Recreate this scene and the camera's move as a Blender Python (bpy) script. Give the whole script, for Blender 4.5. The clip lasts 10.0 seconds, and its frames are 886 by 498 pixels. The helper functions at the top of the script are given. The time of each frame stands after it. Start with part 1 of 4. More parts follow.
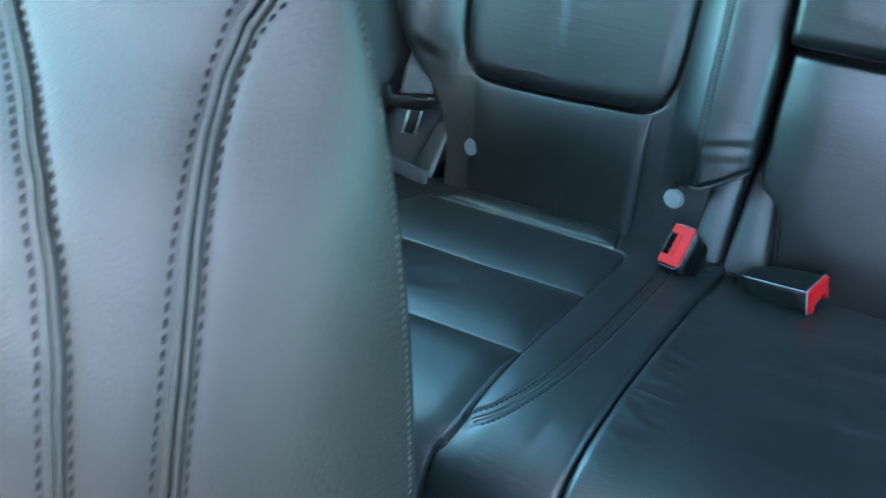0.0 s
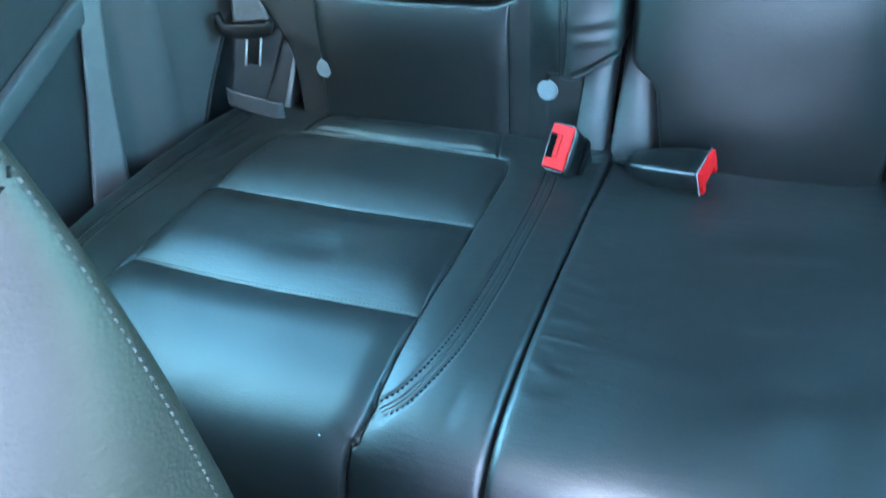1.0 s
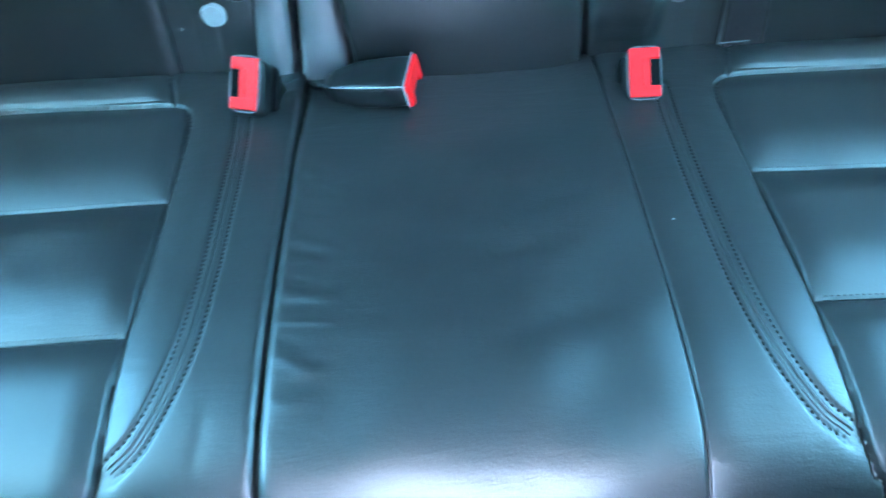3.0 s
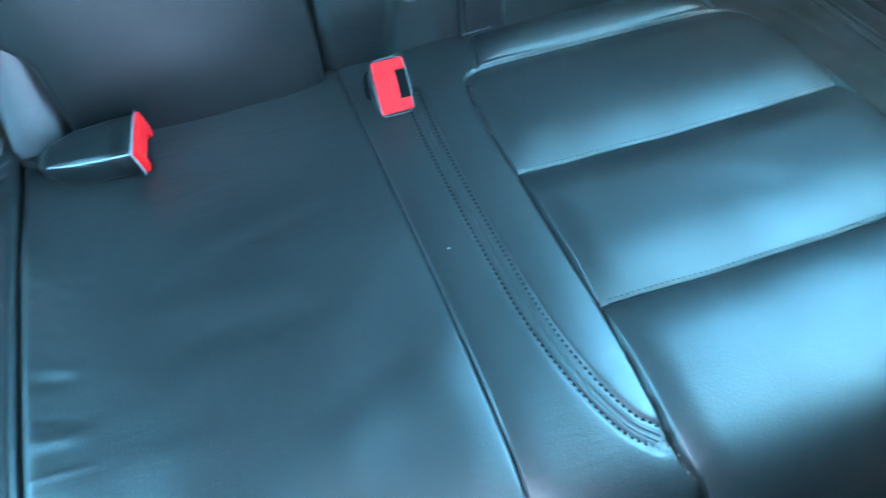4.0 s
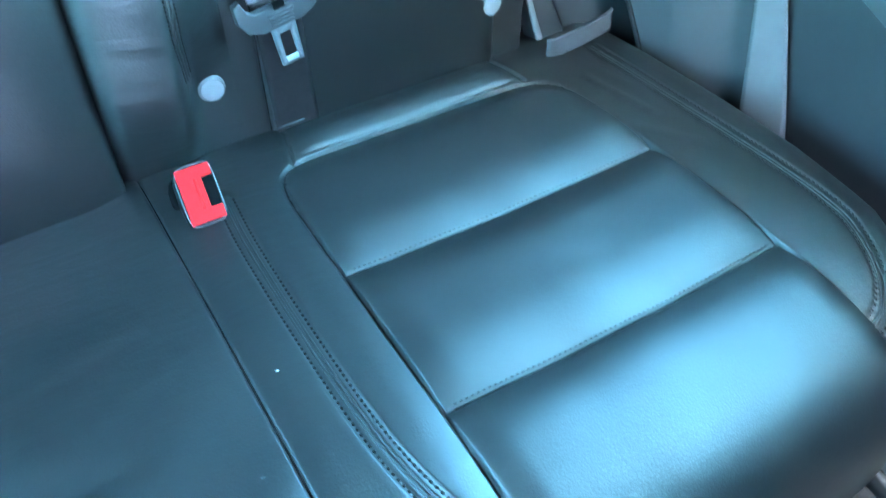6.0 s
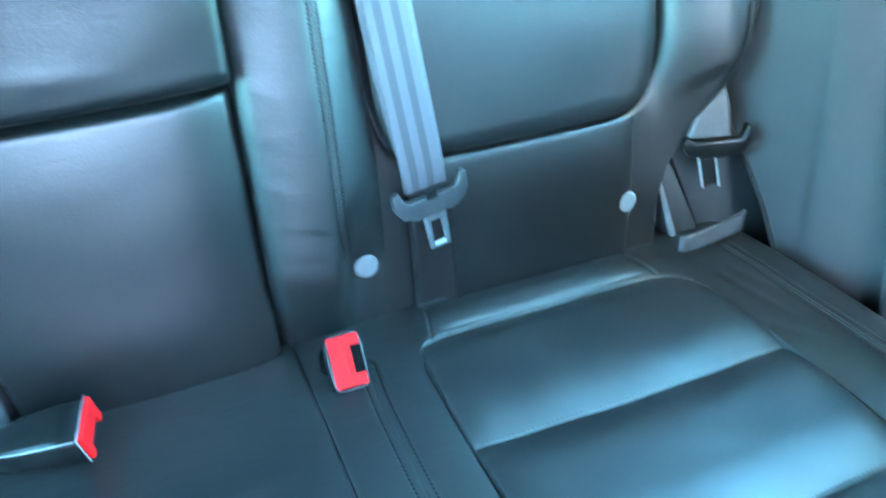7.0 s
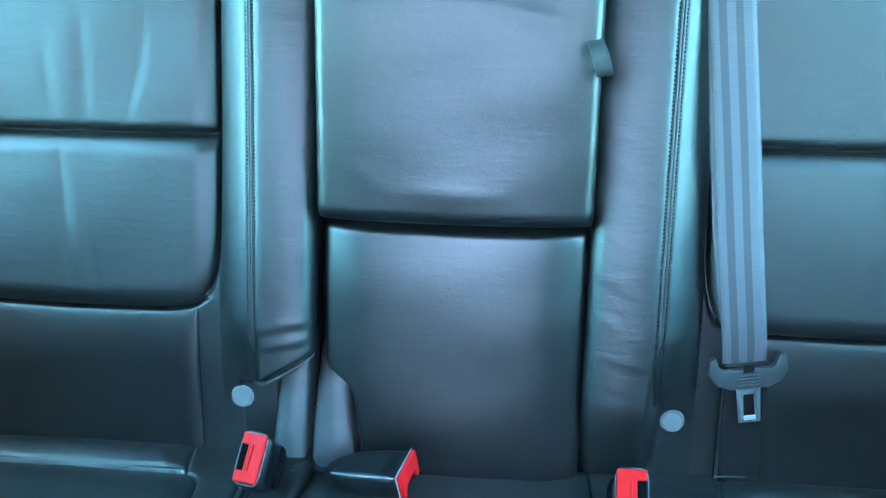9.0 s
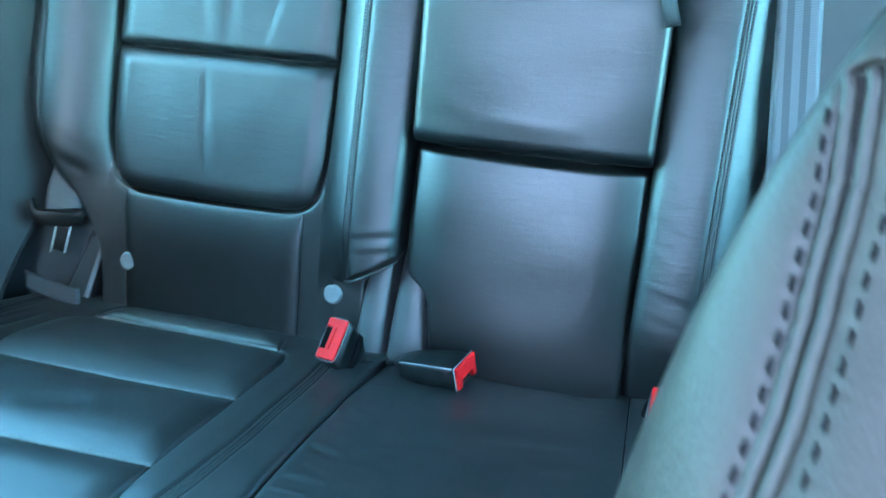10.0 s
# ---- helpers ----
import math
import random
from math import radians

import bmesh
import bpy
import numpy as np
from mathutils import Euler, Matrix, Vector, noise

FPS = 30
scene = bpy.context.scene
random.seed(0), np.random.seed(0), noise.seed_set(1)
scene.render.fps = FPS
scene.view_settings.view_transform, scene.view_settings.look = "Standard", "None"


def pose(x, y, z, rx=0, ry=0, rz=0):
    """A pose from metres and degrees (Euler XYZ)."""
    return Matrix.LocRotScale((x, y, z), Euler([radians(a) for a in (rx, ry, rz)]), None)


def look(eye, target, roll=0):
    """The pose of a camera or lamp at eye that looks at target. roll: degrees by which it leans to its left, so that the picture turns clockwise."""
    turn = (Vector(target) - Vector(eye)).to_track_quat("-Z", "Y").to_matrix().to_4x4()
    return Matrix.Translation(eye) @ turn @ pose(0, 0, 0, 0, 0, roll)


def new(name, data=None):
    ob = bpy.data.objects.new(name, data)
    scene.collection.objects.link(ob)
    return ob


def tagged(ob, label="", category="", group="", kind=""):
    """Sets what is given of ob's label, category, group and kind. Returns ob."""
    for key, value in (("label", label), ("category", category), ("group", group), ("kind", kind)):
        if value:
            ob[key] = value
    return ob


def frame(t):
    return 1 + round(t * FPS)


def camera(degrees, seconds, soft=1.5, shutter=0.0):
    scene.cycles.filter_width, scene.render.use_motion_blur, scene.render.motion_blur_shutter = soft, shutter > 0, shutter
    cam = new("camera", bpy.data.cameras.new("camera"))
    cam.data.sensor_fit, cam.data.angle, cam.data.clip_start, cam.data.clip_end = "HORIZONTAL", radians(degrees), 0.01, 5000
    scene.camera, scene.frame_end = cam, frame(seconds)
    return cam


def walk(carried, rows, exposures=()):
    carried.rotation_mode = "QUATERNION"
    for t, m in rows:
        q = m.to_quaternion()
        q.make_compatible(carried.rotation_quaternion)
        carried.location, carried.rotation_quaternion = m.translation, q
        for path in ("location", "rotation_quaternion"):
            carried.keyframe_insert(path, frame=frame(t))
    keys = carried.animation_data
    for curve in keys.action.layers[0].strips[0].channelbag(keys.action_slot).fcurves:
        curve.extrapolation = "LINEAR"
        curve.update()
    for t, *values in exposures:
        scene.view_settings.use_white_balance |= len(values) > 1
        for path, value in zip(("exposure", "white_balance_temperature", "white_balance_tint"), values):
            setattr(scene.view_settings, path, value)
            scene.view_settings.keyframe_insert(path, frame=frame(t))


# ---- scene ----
cam = camera(56.1, 10.0, 1.3, 0.4)
PATH = [
    (0, (0.026, -1.009, 0.898), (-0.899, 0.478, -0.066), 1.5),
    (0.5, (0.009, -0.933, 0.934), (-0.745, 0.566, -0.155), -2.1),
    (1, (0.003, -0.883, 0.956), (-0.651, 0.505, -0.327), -7.1),
    (1.5, (-0.024, -0.846, 0.958), (-0.587, 0.414, -0.489), -10.7),
    (2, (-0.043, -0.816, 0.954), (-0.504, 0.436, -0.536), -10.9),
    (2.5, (-0.044, -0.788, 0.945), (-0.285, 0.484, -0.579), -6.5),
    (3, (-0.018, -0.759, 0.929), (-0.018, 0.537, -0.595), -3.1),
    (3.2, (-0.02, -0.741, 0.907), (0.103, 0.575, -0.594), -1.5),
    (4.3, (0.069, -0.65, 0.942), (0.549, 0.414, -0.681), 0.0),
    (4.5, (0.079, -0.638, 0.937), (0.642, 0.393, -0.682), 1.7),
    (5, (0.091, -0.623, 0.924), (0.802, 0.325, -0.687), 5.7),
    (5.2, (0.096, -0.623, 0.921), (0.83, 0.316, -0.686), 6.1),
    (6.3, (0.084, -0.638, 0.929), (0.826, 0.558, -0.492), 3.0),
    (6.5, (0.085, -0.645, 0.944), (0.794, 0.635, -0.42), 1.4),
    (7, (0.067, -0.657, 0.957), (0.663, 0.832, -0.236), -0.7),
    (7.5, (0.052, -0.707, 0.943), (0.437, 1.005, -0.017), -3.0),
    (8, (0.052, -0.741, 0.956), (0.184, 1.064, 0.105), -3.3),
    (8.5, (0.054, -0.773, 0.952), (-0.029, 1.08, 0.204), -1.8),
    (9, (0.069, -0.817, 0.933), (-0.114, 1.047, 0.231), 0.3),
    (9.5, (0.101, -0.878, 0.916), (-0.208, 0.97, 0.217), 1.8),
    (10, (0.142, -0.958, 0.869), (-0.314, 0.871, 0.201), 3.6),
]
EXPOSURES = [(0, 5.8, 6700, 1), (0.5, 6.32, 6550, -1), (1, 6.68, 6350, -1), (2.5, 6.92, 6200, -1), (4.5, 7.15, 6050, -5), (5, 7.15, 6000, -5), (6.5, 7.4, 6000, -3), (7, 7.25, 6000, -3), (7.5, 6.7, 6050, -4), (8, 6.55, 6000, -4), (9, 6.42, 5900, -5), (10, 6.25, 5950, -4)]
walk(cam, [(t, look(eye, aim, roll)) for t, eye, aim, roll in PATH], EXPOSURES)

# ---- world and light ----
world = bpy.data.worlds.new("sky")
scene.world = world
world.use_nodes = True
wn = world.node_tree
sky = wn.nodes.new("ShaderNodeTexSky")
sky.sky_type, sky.sun_disc = "NISHITA", False
sky.air_density, sky.dust_density, sky.ozone_density = 1.0, 2.0, 1.2
sky.sun_elevation, sky.sun_rotation = radians(60), radians(184)
wn.links.new(sky.outputs[0], wn.nodes["Background"].inputs[0])
wn.nodes["Background"].inputs[1].default_value = 0.15
sun = new("sun", bpy.data.lights.new("sun", "SUN"))
sun.data.energy, sun.data.angle, sun.data.color = 0.95, radians(20), (1.0, 0.98, 0.95)
sun.matrix_world = look((-0.07, -0.998, 1.73), (0, 0, 0))


# ---- materials ----
def material(name, color, rough=0.5, metal=0.0, spec=0.5):
    m = bpy.data.materials.new(name)
    m.use_nodes = True
    b = m.node_tree.nodes["Principled BSDF"]
    b.inputs["Base Color"].default_value = (*color, 1)
    b.inputs["Roughness"].default_value = rough
    b.inputs["Metallic"].default_value = metal
    b.inputs["Specular IOR Level"].default_value = spec
    return m


def node(m, kind, **values):
    n = m.node_tree.nodes.new(kind)
    for key, v in values.items():
        n.inputs[key.replace("_", " ")].default_value = v
    return n


def vary(m, scale, low, high, rough=None, detail=4.0, stretch=(1, 1, 1)):
    """Blotches between two colours, and a band of roughness that follows them."""
    t = m.node_tree
    b = t.nodes["Principled BSDF"]
    co = t.nodes.new("ShaderNodeTexCoord")
    mp = t.nodes.new("ShaderNodeMapping")
    mp.inputs["Scale"].default_value = stretch
    nz = node(m, "ShaderNodeTexNoise", Scale=scale, Detail=detail, Roughness=0.6)
    ramp = t.nodes.new("ShaderNodeValToRGB")
    ramp.color_ramp.elements[0].position, ramp.color_ramp.elements[1].position = 0.3, 0.7
    ramp.color_ramp.elements[0].color, ramp.color_ramp.elements[1].color = (*low, 1), (*high, 1)
    t.links.new(co.outputs["Object"], mp.inputs[0])
    t.links.new(mp.outputs[0], nz.inputs["Vector"])
    t.links.new(nz.outputs[0], ramp.inputs[0])
    t.links.new(ramp.outputs[0], b.inputs["Base Color"])
    if rough:
        mr = t.nodes.new("ShaderNodeMapRange")
        mr.inputs[3].default_value, mr.inputs[4].default_value = rough
        t.links.new(nz.outputs[0], mr.inputs[0])
        t.links.new(mr.outputs[0], b.inputs["Roughness"])
    return mp


def relief(m, layers):
    """layers: (kind, scale, strength, distance, stretch) of bump, chained."""
    t = m.node_tree
    b = t.nodes["Principled BSDF"]
    co = t.nodes.new("ShaderNodeTexCoord")
    last = None
    for kind, scale, strength, dist, stretch in layers:
        mp = t.nodes.new("ShaderNodeMapping")
        mp.inputs["Scale"].default_value = stretch
        t.links.new(co.outputs["Object"], mp.inputs[0])
        if kind == "cells":
            n = t.nodes.new("ShaderNodeTexVoronoi")
            n.feature = "SMOOTH_F1"
            n.inputs["Scale"].default_value = scale
            out = n.outputs["Distance"]
        else:
            n = node(m, "ShaderNodeTexNoise", Scale=scale, Detail=5.0, Roughness=0.55)
            out = n.outputs[0]
        t.links.new(mp.outputs[0], n.inputs["Vector"])
        bump = node(m, "ShaderNodeBump", Strength=strength, Distance=dist)
        t.links.new(out, bump.inputs["Height"])
        if last:
            t.links.new(last.outputs[0], bump.inputs["Normal"])
        last = bump
    t.links.new(last.outputs[0], b.inputs["Normal"])


def leather(name, low, high, rough, grain=0.25, fold=0.25):
    m = material(name, low, 0.4, 0.0, 0.62)
    vary(m, 9.0, low, high, rough)
    relief(m, (("noise", 55.0, fold, 0.004, (1, 1, 1)),
               ("cells", 620.0, grain, 0.0008, (1, 1, 1)),
               ("noise", 1500.0, 0.15, 0.0004, (1, 1, 1))))
    return m


def wrinkle(m, strength=0.12):
    """Adds shallow, drawn-out wrinkles under the grain."""
    t = m.node_tree
    b = t.nodes["Principled BSDF"]
    first = b.inputs["Normal"].links[0].from_node
    while first.inputs["Normal"].links:
        first = first.inputs["Normal"].links[0].from_node
    co = t.nodes.new("ShaderNodeTexCoord")
    mp = t.nodes.new("ShaderNodeMapping")
    mp.inputs["Scale"].default_value = (0.45, 1.6, 2.4)
    nz = node(m, "ShaderNodeTexNoise", Scale=42.0, Detail=3.0, Roughness=0.5, Distortion=0.6)
    bump = node(m, "ShaderNodeBump", Strength=strength, Distance=0.004)
    t.links.new(co.outputs["Object"], mp.inputs[0])
    t.links.new(mp.outputs[0], nz.inputs["Vector"])
    t.links.new(nz.outputs[0], bump.inputs["Height"])
    t.links.new(bump.outputs[0], first.inputs["Normal"])


LEATHER = leather("black_leather", (0.0016, 0.0016, 0.0017), (0.0028, 0.0028, 0.0029), (0.46, 0.53), 0.12, 0.03)
LEATHER_CREASED = leather("creased_black_leather", (0.0016, 0.0016, 0.0017), (0.0030, 0.0030, 0.0031), (0.42, 0.48), 0.14, 0.07)
wrinkle(LEATHER_CREASED)
# The same leather, darker and smoother, to deepen the shade on backrest panels.
LEATHER_DARKENED = leather("darkened_black_leather", (0.0012, 0.0012, 0.0013), (0.0020, 0.0020, 0.0021), (0.36, 0.42), 0.13, 0.05)
wrinkle(LEATHER, 0.05)
wrinkle(LEATHER_DARKENED, 0.06)
LEATHER_FRONT = leather("front_leather", (0.0115, 0.0103, 0.0088), (0.0150, 0.0135, 0.0116), (0.46, 0.54), 0.26, 0.06)
LEATHER_FRONT.node_tree.nodes["Principled BSDF"].inputs["Specular IOR Level"].default_value = 0.26
THREAD = material("black_thread", (0.003, 0.003, 0.0034), 0.8, 0.0, 0.1)
THREAD_GREY = material("grey_thread", (0.020, 0.0195, 0.019), 0.75)
relief(THREAD_GREY, (("noise", 900.0, 0.3, 0.0005, (1, 1, 1)),))
relief(THREAD, (("noise", 900.0, 0.3, 0.0005, (1, 1, 1)),))
PLASTIC = material("grey_plastic", (0.045, 0.048, 0.05), 0.42)
vary(PLASTIC, 30.0, (0.028, 0.029, 0.031), (0.038, 0.039, 0.041), (0.38, 0.52))
relief(PLASTIC, (("noise", 900.0, 0.2, 0.0006, (1, 1, 1)),))
CAP = material("grey_cap_plastic", (0.32, 0.33, 0.35), 0.45)
vary(CAP, 60.0, (0.085, 0.087, 0.091), (0.11, 0.112, 0.117), (0.4, 0.55))
# Near-black for solid parts that stand for dark slots and gaps.
HOLE = material("black_hollow", (0.0015, 0.0015, 0.0016), 0.9, 0.0, 0.05)
BLACK = material("black_plastic", (0.014, 0.015, 0.016), 0.32, 0.0, 0.2)
vary(BLACK, 60.0, (0.002, 0.0021, 0.0022), (0.004, 0.0041, 0.0043), (0.30, 0.42))
EDGE = material("buckle_rim_plastic", (0.10, 0.11, 0.12), 0.25)
vary(EDGE, 80.0, (0.05, 0.053, 0.057), (0.085, 0.089, 0.094), (0.25, 0.4))
RED = material("red_button_plastic", (0.72, 0.015, 0.03), 0.38, 0.0, 0.12)
vary(RED, 70.0, (0.33, 0.004, 0.006), (0.39, 0.005, 0.007), (0.46, 0.56))
STEEL = material("steel", (0.62, 0.63, 0.64), 0.25, 1.0)
vary(STEEL, 120.0, (0.55, 0.56, 0.57), (0.68, 0.69, 0.70), (0.38, 0.5))
CARPET = material("black_carpet", (0.012, 0.012, 0.013), 0.95, 0.0, 0.1)
vary(CARPET, 260.0, (0.008, 0.008, 0.009), (0.02, 0.02, 0.021))
relief(CARPET, (("noise", 700.0, 0.8, 0.004, (1, 1, 1)),))
TRIM = material("dark_trim_plastic", (0.05, 0.053, 0.057), 0.55, 0.0, 0.35)
vary(TRIM, 14.0, (0.014, 0.0143, 0.0152), (0.020, 0.0203, 0.0214), (0.56, 0.70))
relief(TRIM, (("cells", 900.0, 0.25, 0.0006, (1, 1, 1)), ("noise", 40.0, 0.1, 0.003, (1, 1, 1))))
BELT_PANEL = material("belt_panel_plastic", (0.02, 0.02, 0.022), 0.6)
vary(BELT_PANEL, 30.0, (0.014, 0.0142, 0.0155), (0.022, 0.0222, 0.024), (0.5, 0.65))
SEAL = material("grey_rubber_seal", (0.12, 0.125, 0.13), 0.6)
vary(SEAL, 40.0, (0.028, 0.0295, 0.031), (0.042, 0.0435, 0.045), (0.55, 0.75))
LINT = material("pale_lint", (0.28, 0.28, 0.27), 0.9)
# Unseen roof lining, kept dark so the leather below mirrors little light.
HEADLINER = material("grey_headliner", (0.28, 0.28, 0.27), 0.9)
vary(HEADLINER, 20.0, (0.07, 0.07, 0.069), (0.09, 0.09, 0.088))
BOUNCE_GROUND = material("bounce_ground", (0.3, 0.3, 0.29), 0.9)
vary(BOUNCE_GROUND, 3.0, (0.26, 0.26, 0.255), (0.34, 0.34, 0.33))


def webbing():
    """Grey belt cloth: three pale bands on a darker ground, with a fine weave across. Generated x runs across the belt."""
    m = material("grey_belt_webbing", (0.3, 0.3, 0.33), 0.6)
    t = m.node_tree
    b = t.nodes["Principled BSDF"]
    at = t.nodes.new("ShaderNodeAttribute")
    at.attribute_name = "across"
    ramp = t.nodes.new("ShaderNodeValToRGB")
    ramp.color_ramp.interpolation = "EASE"
    dark, pale = (0.030, 0.026, 0.031, 1), (0.064, 0.057, 0.065, 1)
    es = ramp.color_ramp.elements
    es[0].position, es[0].color = 0.0, dark
    es[1].position, es[1].color = 0.03, pale
    for p, c in ((0.19, pale), (0.21, dark), (0.36, dark), (0.38, pale), (0.55, pale), (0.57, dark), (0.71, dark), (0.73, pale), (0.97, pale), (1.0, dark)):
        e = es.new(p)
        e.color = c
    t.links.new(at.outputs["Fac"], ramp.inputs[0])
    t.links.new(ramp.outputs[0], b.inputs["Base Color"])
    co = t.nodes.new("ShaderNodeTexCoord")
    w = t.nodes.new("ShaderNodeTexWave")
    w.bands_direction = "Z"
    w.inputs["Scale"].default_value = 190.0
    w.inputs["Distortion"].default_value = 1.5
    t.links.new(co.outputs["Object"], w.inputs["Vector"])
    bump = node(m, "ShaderNodeBump", Strength=0.4, Distance=0.0006)
    t.links.new(w.outputs[1], bump.inputs["Height"])
    t.links.new(bump.outputs[0], b.inputs["Normal"])
    return m


def window_glass(name, tint):
    m = bpy.data.materials.new(name)
    m.use_nodes = True
    t = m.node_tree
    t.nodes.remove(t.nodes["Principled BSDF"])
    clear, gloss, mix, fr = (t.nodes.new("ShaderNode" + k) for k in ("BsdfTransparent", "BsdfGlossy", "MixShader", "Fresnel"))
    clear.inputs[0].default_value = (*tint, 1)
    gloss.inputs["Roughness"].default_value = 0.02
    fr.inputs[0].default_value = 1.45
    t.links.new(fr.outputs[0], mix.inputs[0])
    t.links.new(clear.outputs[0], mix.inputs[1])
    t.links.new(gloss.outputs[0], mix.inputs[2])
    t.links.new(mix.outputs[0], t.nodes["Material Output"].inputs[0])
    return m


# Windscreen out of view; its tint dims and cools the front light.
GLASS = window_glass("dimmed_glass", (0.62, 0.655, 0.73))
GLASS_DOOR = window_glass("pale_green_glass", (0.84, 0.92, 0.91))
GLASS_TINTED = window_glass("green_tinted_glass", (0.68, 0.93, 0.93))
WEBBING = webbing()
WEBBING_PLAIN = material("plain_grey_webbing", (0.06, 0.055, 0.058), 0.65)
vary(WEBBING_PLAIN, 200.0, (0.026, 0.024, 0.026), (0.042, 0.039, 0.042))
relief(WEBBING_PLAIN, (("noise", 700.0, 0.4, 0.0008, (1, 1, 6)),))
# Belt cloth with the shade below the tongue put into its colour.
WEBBING_SHADE = material("shaded_webbing", (0.006, 0.0045, 0.005), 0.8, 0.0, 0.15)
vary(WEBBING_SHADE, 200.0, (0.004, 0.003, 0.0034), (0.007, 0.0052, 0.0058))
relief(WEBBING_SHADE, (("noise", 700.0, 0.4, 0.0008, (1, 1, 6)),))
STRAP = material("black_belt_webbing", (0.03, 0.03, 0.034), 0.7)
vary(STRAP, 300.0, (0.012, 0.012, 0.014), (0.022, 0.022, 0.025))
relief(STRAP, (("noise", 600.0, 0.4, 0.0008, (1, 1, 6)),))


# ---- building helpers ----
def thing(name, base, label, category, group="", kind=""):
    e = new(name)
    e.location = base
    e.empty_display_size = 0.02
    return tagged(e, label, category, group, kind)


def origin(ob):
    p = Vector(ob.location)
    while ob.parent:
        ob = ob.parent
        p += Vector(ob.location)
    return p


def mesh_part(name, verts, quads, mat, parent=None, label="", normals=None, smooth=True):
    """A mesh from arrays of vertices (world) and of quads."""
    verts = np.asarray(verts, float)
    quads = np.asarray(quads, np.int32)
    o = np.array(origin(parent)) if parent else np.zeros(3)
    me = bpy.data.meshes.new(name)
    n = quads.shape[1]
    me.vertices.add(len(verts))
    me.vertices.foreach_set("co", (verts - o).astype(np.float32).ravel())
    me.loops.add(quads.size)
    me.loops.foreach_set("vertex_index", quads.ravel())
    me.polygons.add(len(quads))
    me.polygons.foreach_set("loop_start", np.arange(0, quads.size, n, dtype=np.int32))
    me.polygons.foreach_set("use_smooth", np.full(len(quads), smooth))
    me.update(calc_edges=True)
    me.validate()
    if normals is not None:
        me.normals_split_custom_set_from_vertices(np.asarray(normals).tolist())
    me.materials.append(mat)
    ob = new(name, me)
    ob.parent = parent
    if label:
        tagged(ob, label)
    return ob


def part(name, bm, mat, parent=None, label="", smooth=True):
    """Links a bmesh in world places as one mesh object under a thing or a part."""
    if parent:
        bmesh.ops.translate(bm, verts=bm.verts, vec=-origin(parent))
    me = bpy.data.meshes.new(name)
    for f in bm.faces:
        f.smooth = smooth
    bm.to_mesh(me)
    bm.free()
    me.materials.append(mat)
    ob = new(name, me)
    ob.parent = parent
    if label:
        tagged(ob, label)
    return ob


def grid_normals(v):
    n = np.cross(np.gradient(v, axis=1), np.gradient(v, axis=0))
    return n / np.maximum(np.linalg.norm(n, axis=-1, keepdims=True), 1e-12)


def split_grid(v, ids, names, parent):
    """Cuts a fine grid of points into one mesh per panel number. names: number -> (name, material, label)."""
    nr, nc = v.shape[:2]
    nor = grid_normals(v)
    a = np.arange(nr * nc).reshape(nr, nc)
    q = np.stack([a[:-1, :-1], a[:-1, 1:], a[1:, 1:], a[1:, :-1]], -1)
    flat, fn = v.reshape(-1, 3), nor.reshape(-1, 3)
    e1, e2 = flat[q[0, 0, 1]] - flat[q[0, 0, 0]], flat[q[0, 0, 2]] - flat[q[0, 0, 0]]
    if np.dot(np.cross(e1, e2), fn[q[0, 0, 0]]) < 0:
        fn = -fn
    out = {}
    for k, (name, mat, label) in names.items():
        sel = q[ids == k]
        if not len(sel):
            continue
        used, inv = np.unique(sel, return_inverse=True)
        out[k] = mesh_part(name, flat[used], inv.reshape(sel.shape), mat, parent, label, fn[used])
    return out


def steps(lo, hi, base, fine, marks, reach):
    """Places from lo to hi, fine near the marks and wider elsewhere."""
    out, x = [lo], lo
    while x < hi - 1e-6:
        d = min((abs(x - m) for m in marks), default=1)
        x += fine if d < reach else min(base, max(fine, (d - reach) * 0.5 + fine))
        out.append(min(x, hi))
    return np.array(out)


def line_distance(px, py, line):
    """Distance from points to an open polyline."""
    best = np.full(px.shape, 9.0)
    for (ax, ay), (bx, by) in zip(line[:-1], line[1:]):
        dx, dy = bx - ax, by - ay
        k = np.clip(((px - ax) * dx + (py - ay) * dy) / (dx * dx + dy * dy + 1e-12), 0, 1)
        best = np.minimum(best, np.hypot(px - ax - k * dx, py - ay - k * dy))
    return best


def within(px, py, ring):
    inside = np.zeros(px.shape, bool)
    for (ax, ay), (bx, by) in zip(ring, ring[1:] + ring[:1]):
        if ay == by:
            continue
        cross = (ay > py) != (by > py)
        inside ^= cross & (px < (bx - ax) * (py - ay) / (by - ay) + ax)
    return inside


def curve_points(pts, n=12):
    """A smooth line through the given points (any dimension)."""
    p = np.array(pts, float)
    p = np.vstack([2 * p[0] - p[1], p, 2 * p[-1] - p[-2]])
    out = []
    for i in range(1, len(p) - 2):
        for k in np.linspace(0, 1, n, endpoint=False):
            a, b, c, d = p[i - 1], p[i], p[i + 1], p[i + 2]
            out.append(0.5 * (2 * b + (c - a) * k + (2 * a - 5 * b + 4 * c - d) * k * k + (3 * b - a - 3 * c + d) * k ** 3))
    out.append(p[-2])
    return np.array(out)


def swell(d, w):
    k = np.clip(d / w, 0, 1)
    return np.sin(k * math.pi / 2) ** 0.75


def bulge(d, w):
    return 1 - (1 - np.clip(d / w, 0, 1)) ** 2


def smooth01(x, a, b):
    k = np.clip((x - a) / (b - a), 0, 1)
    return k * k * (3 - 2 * k)


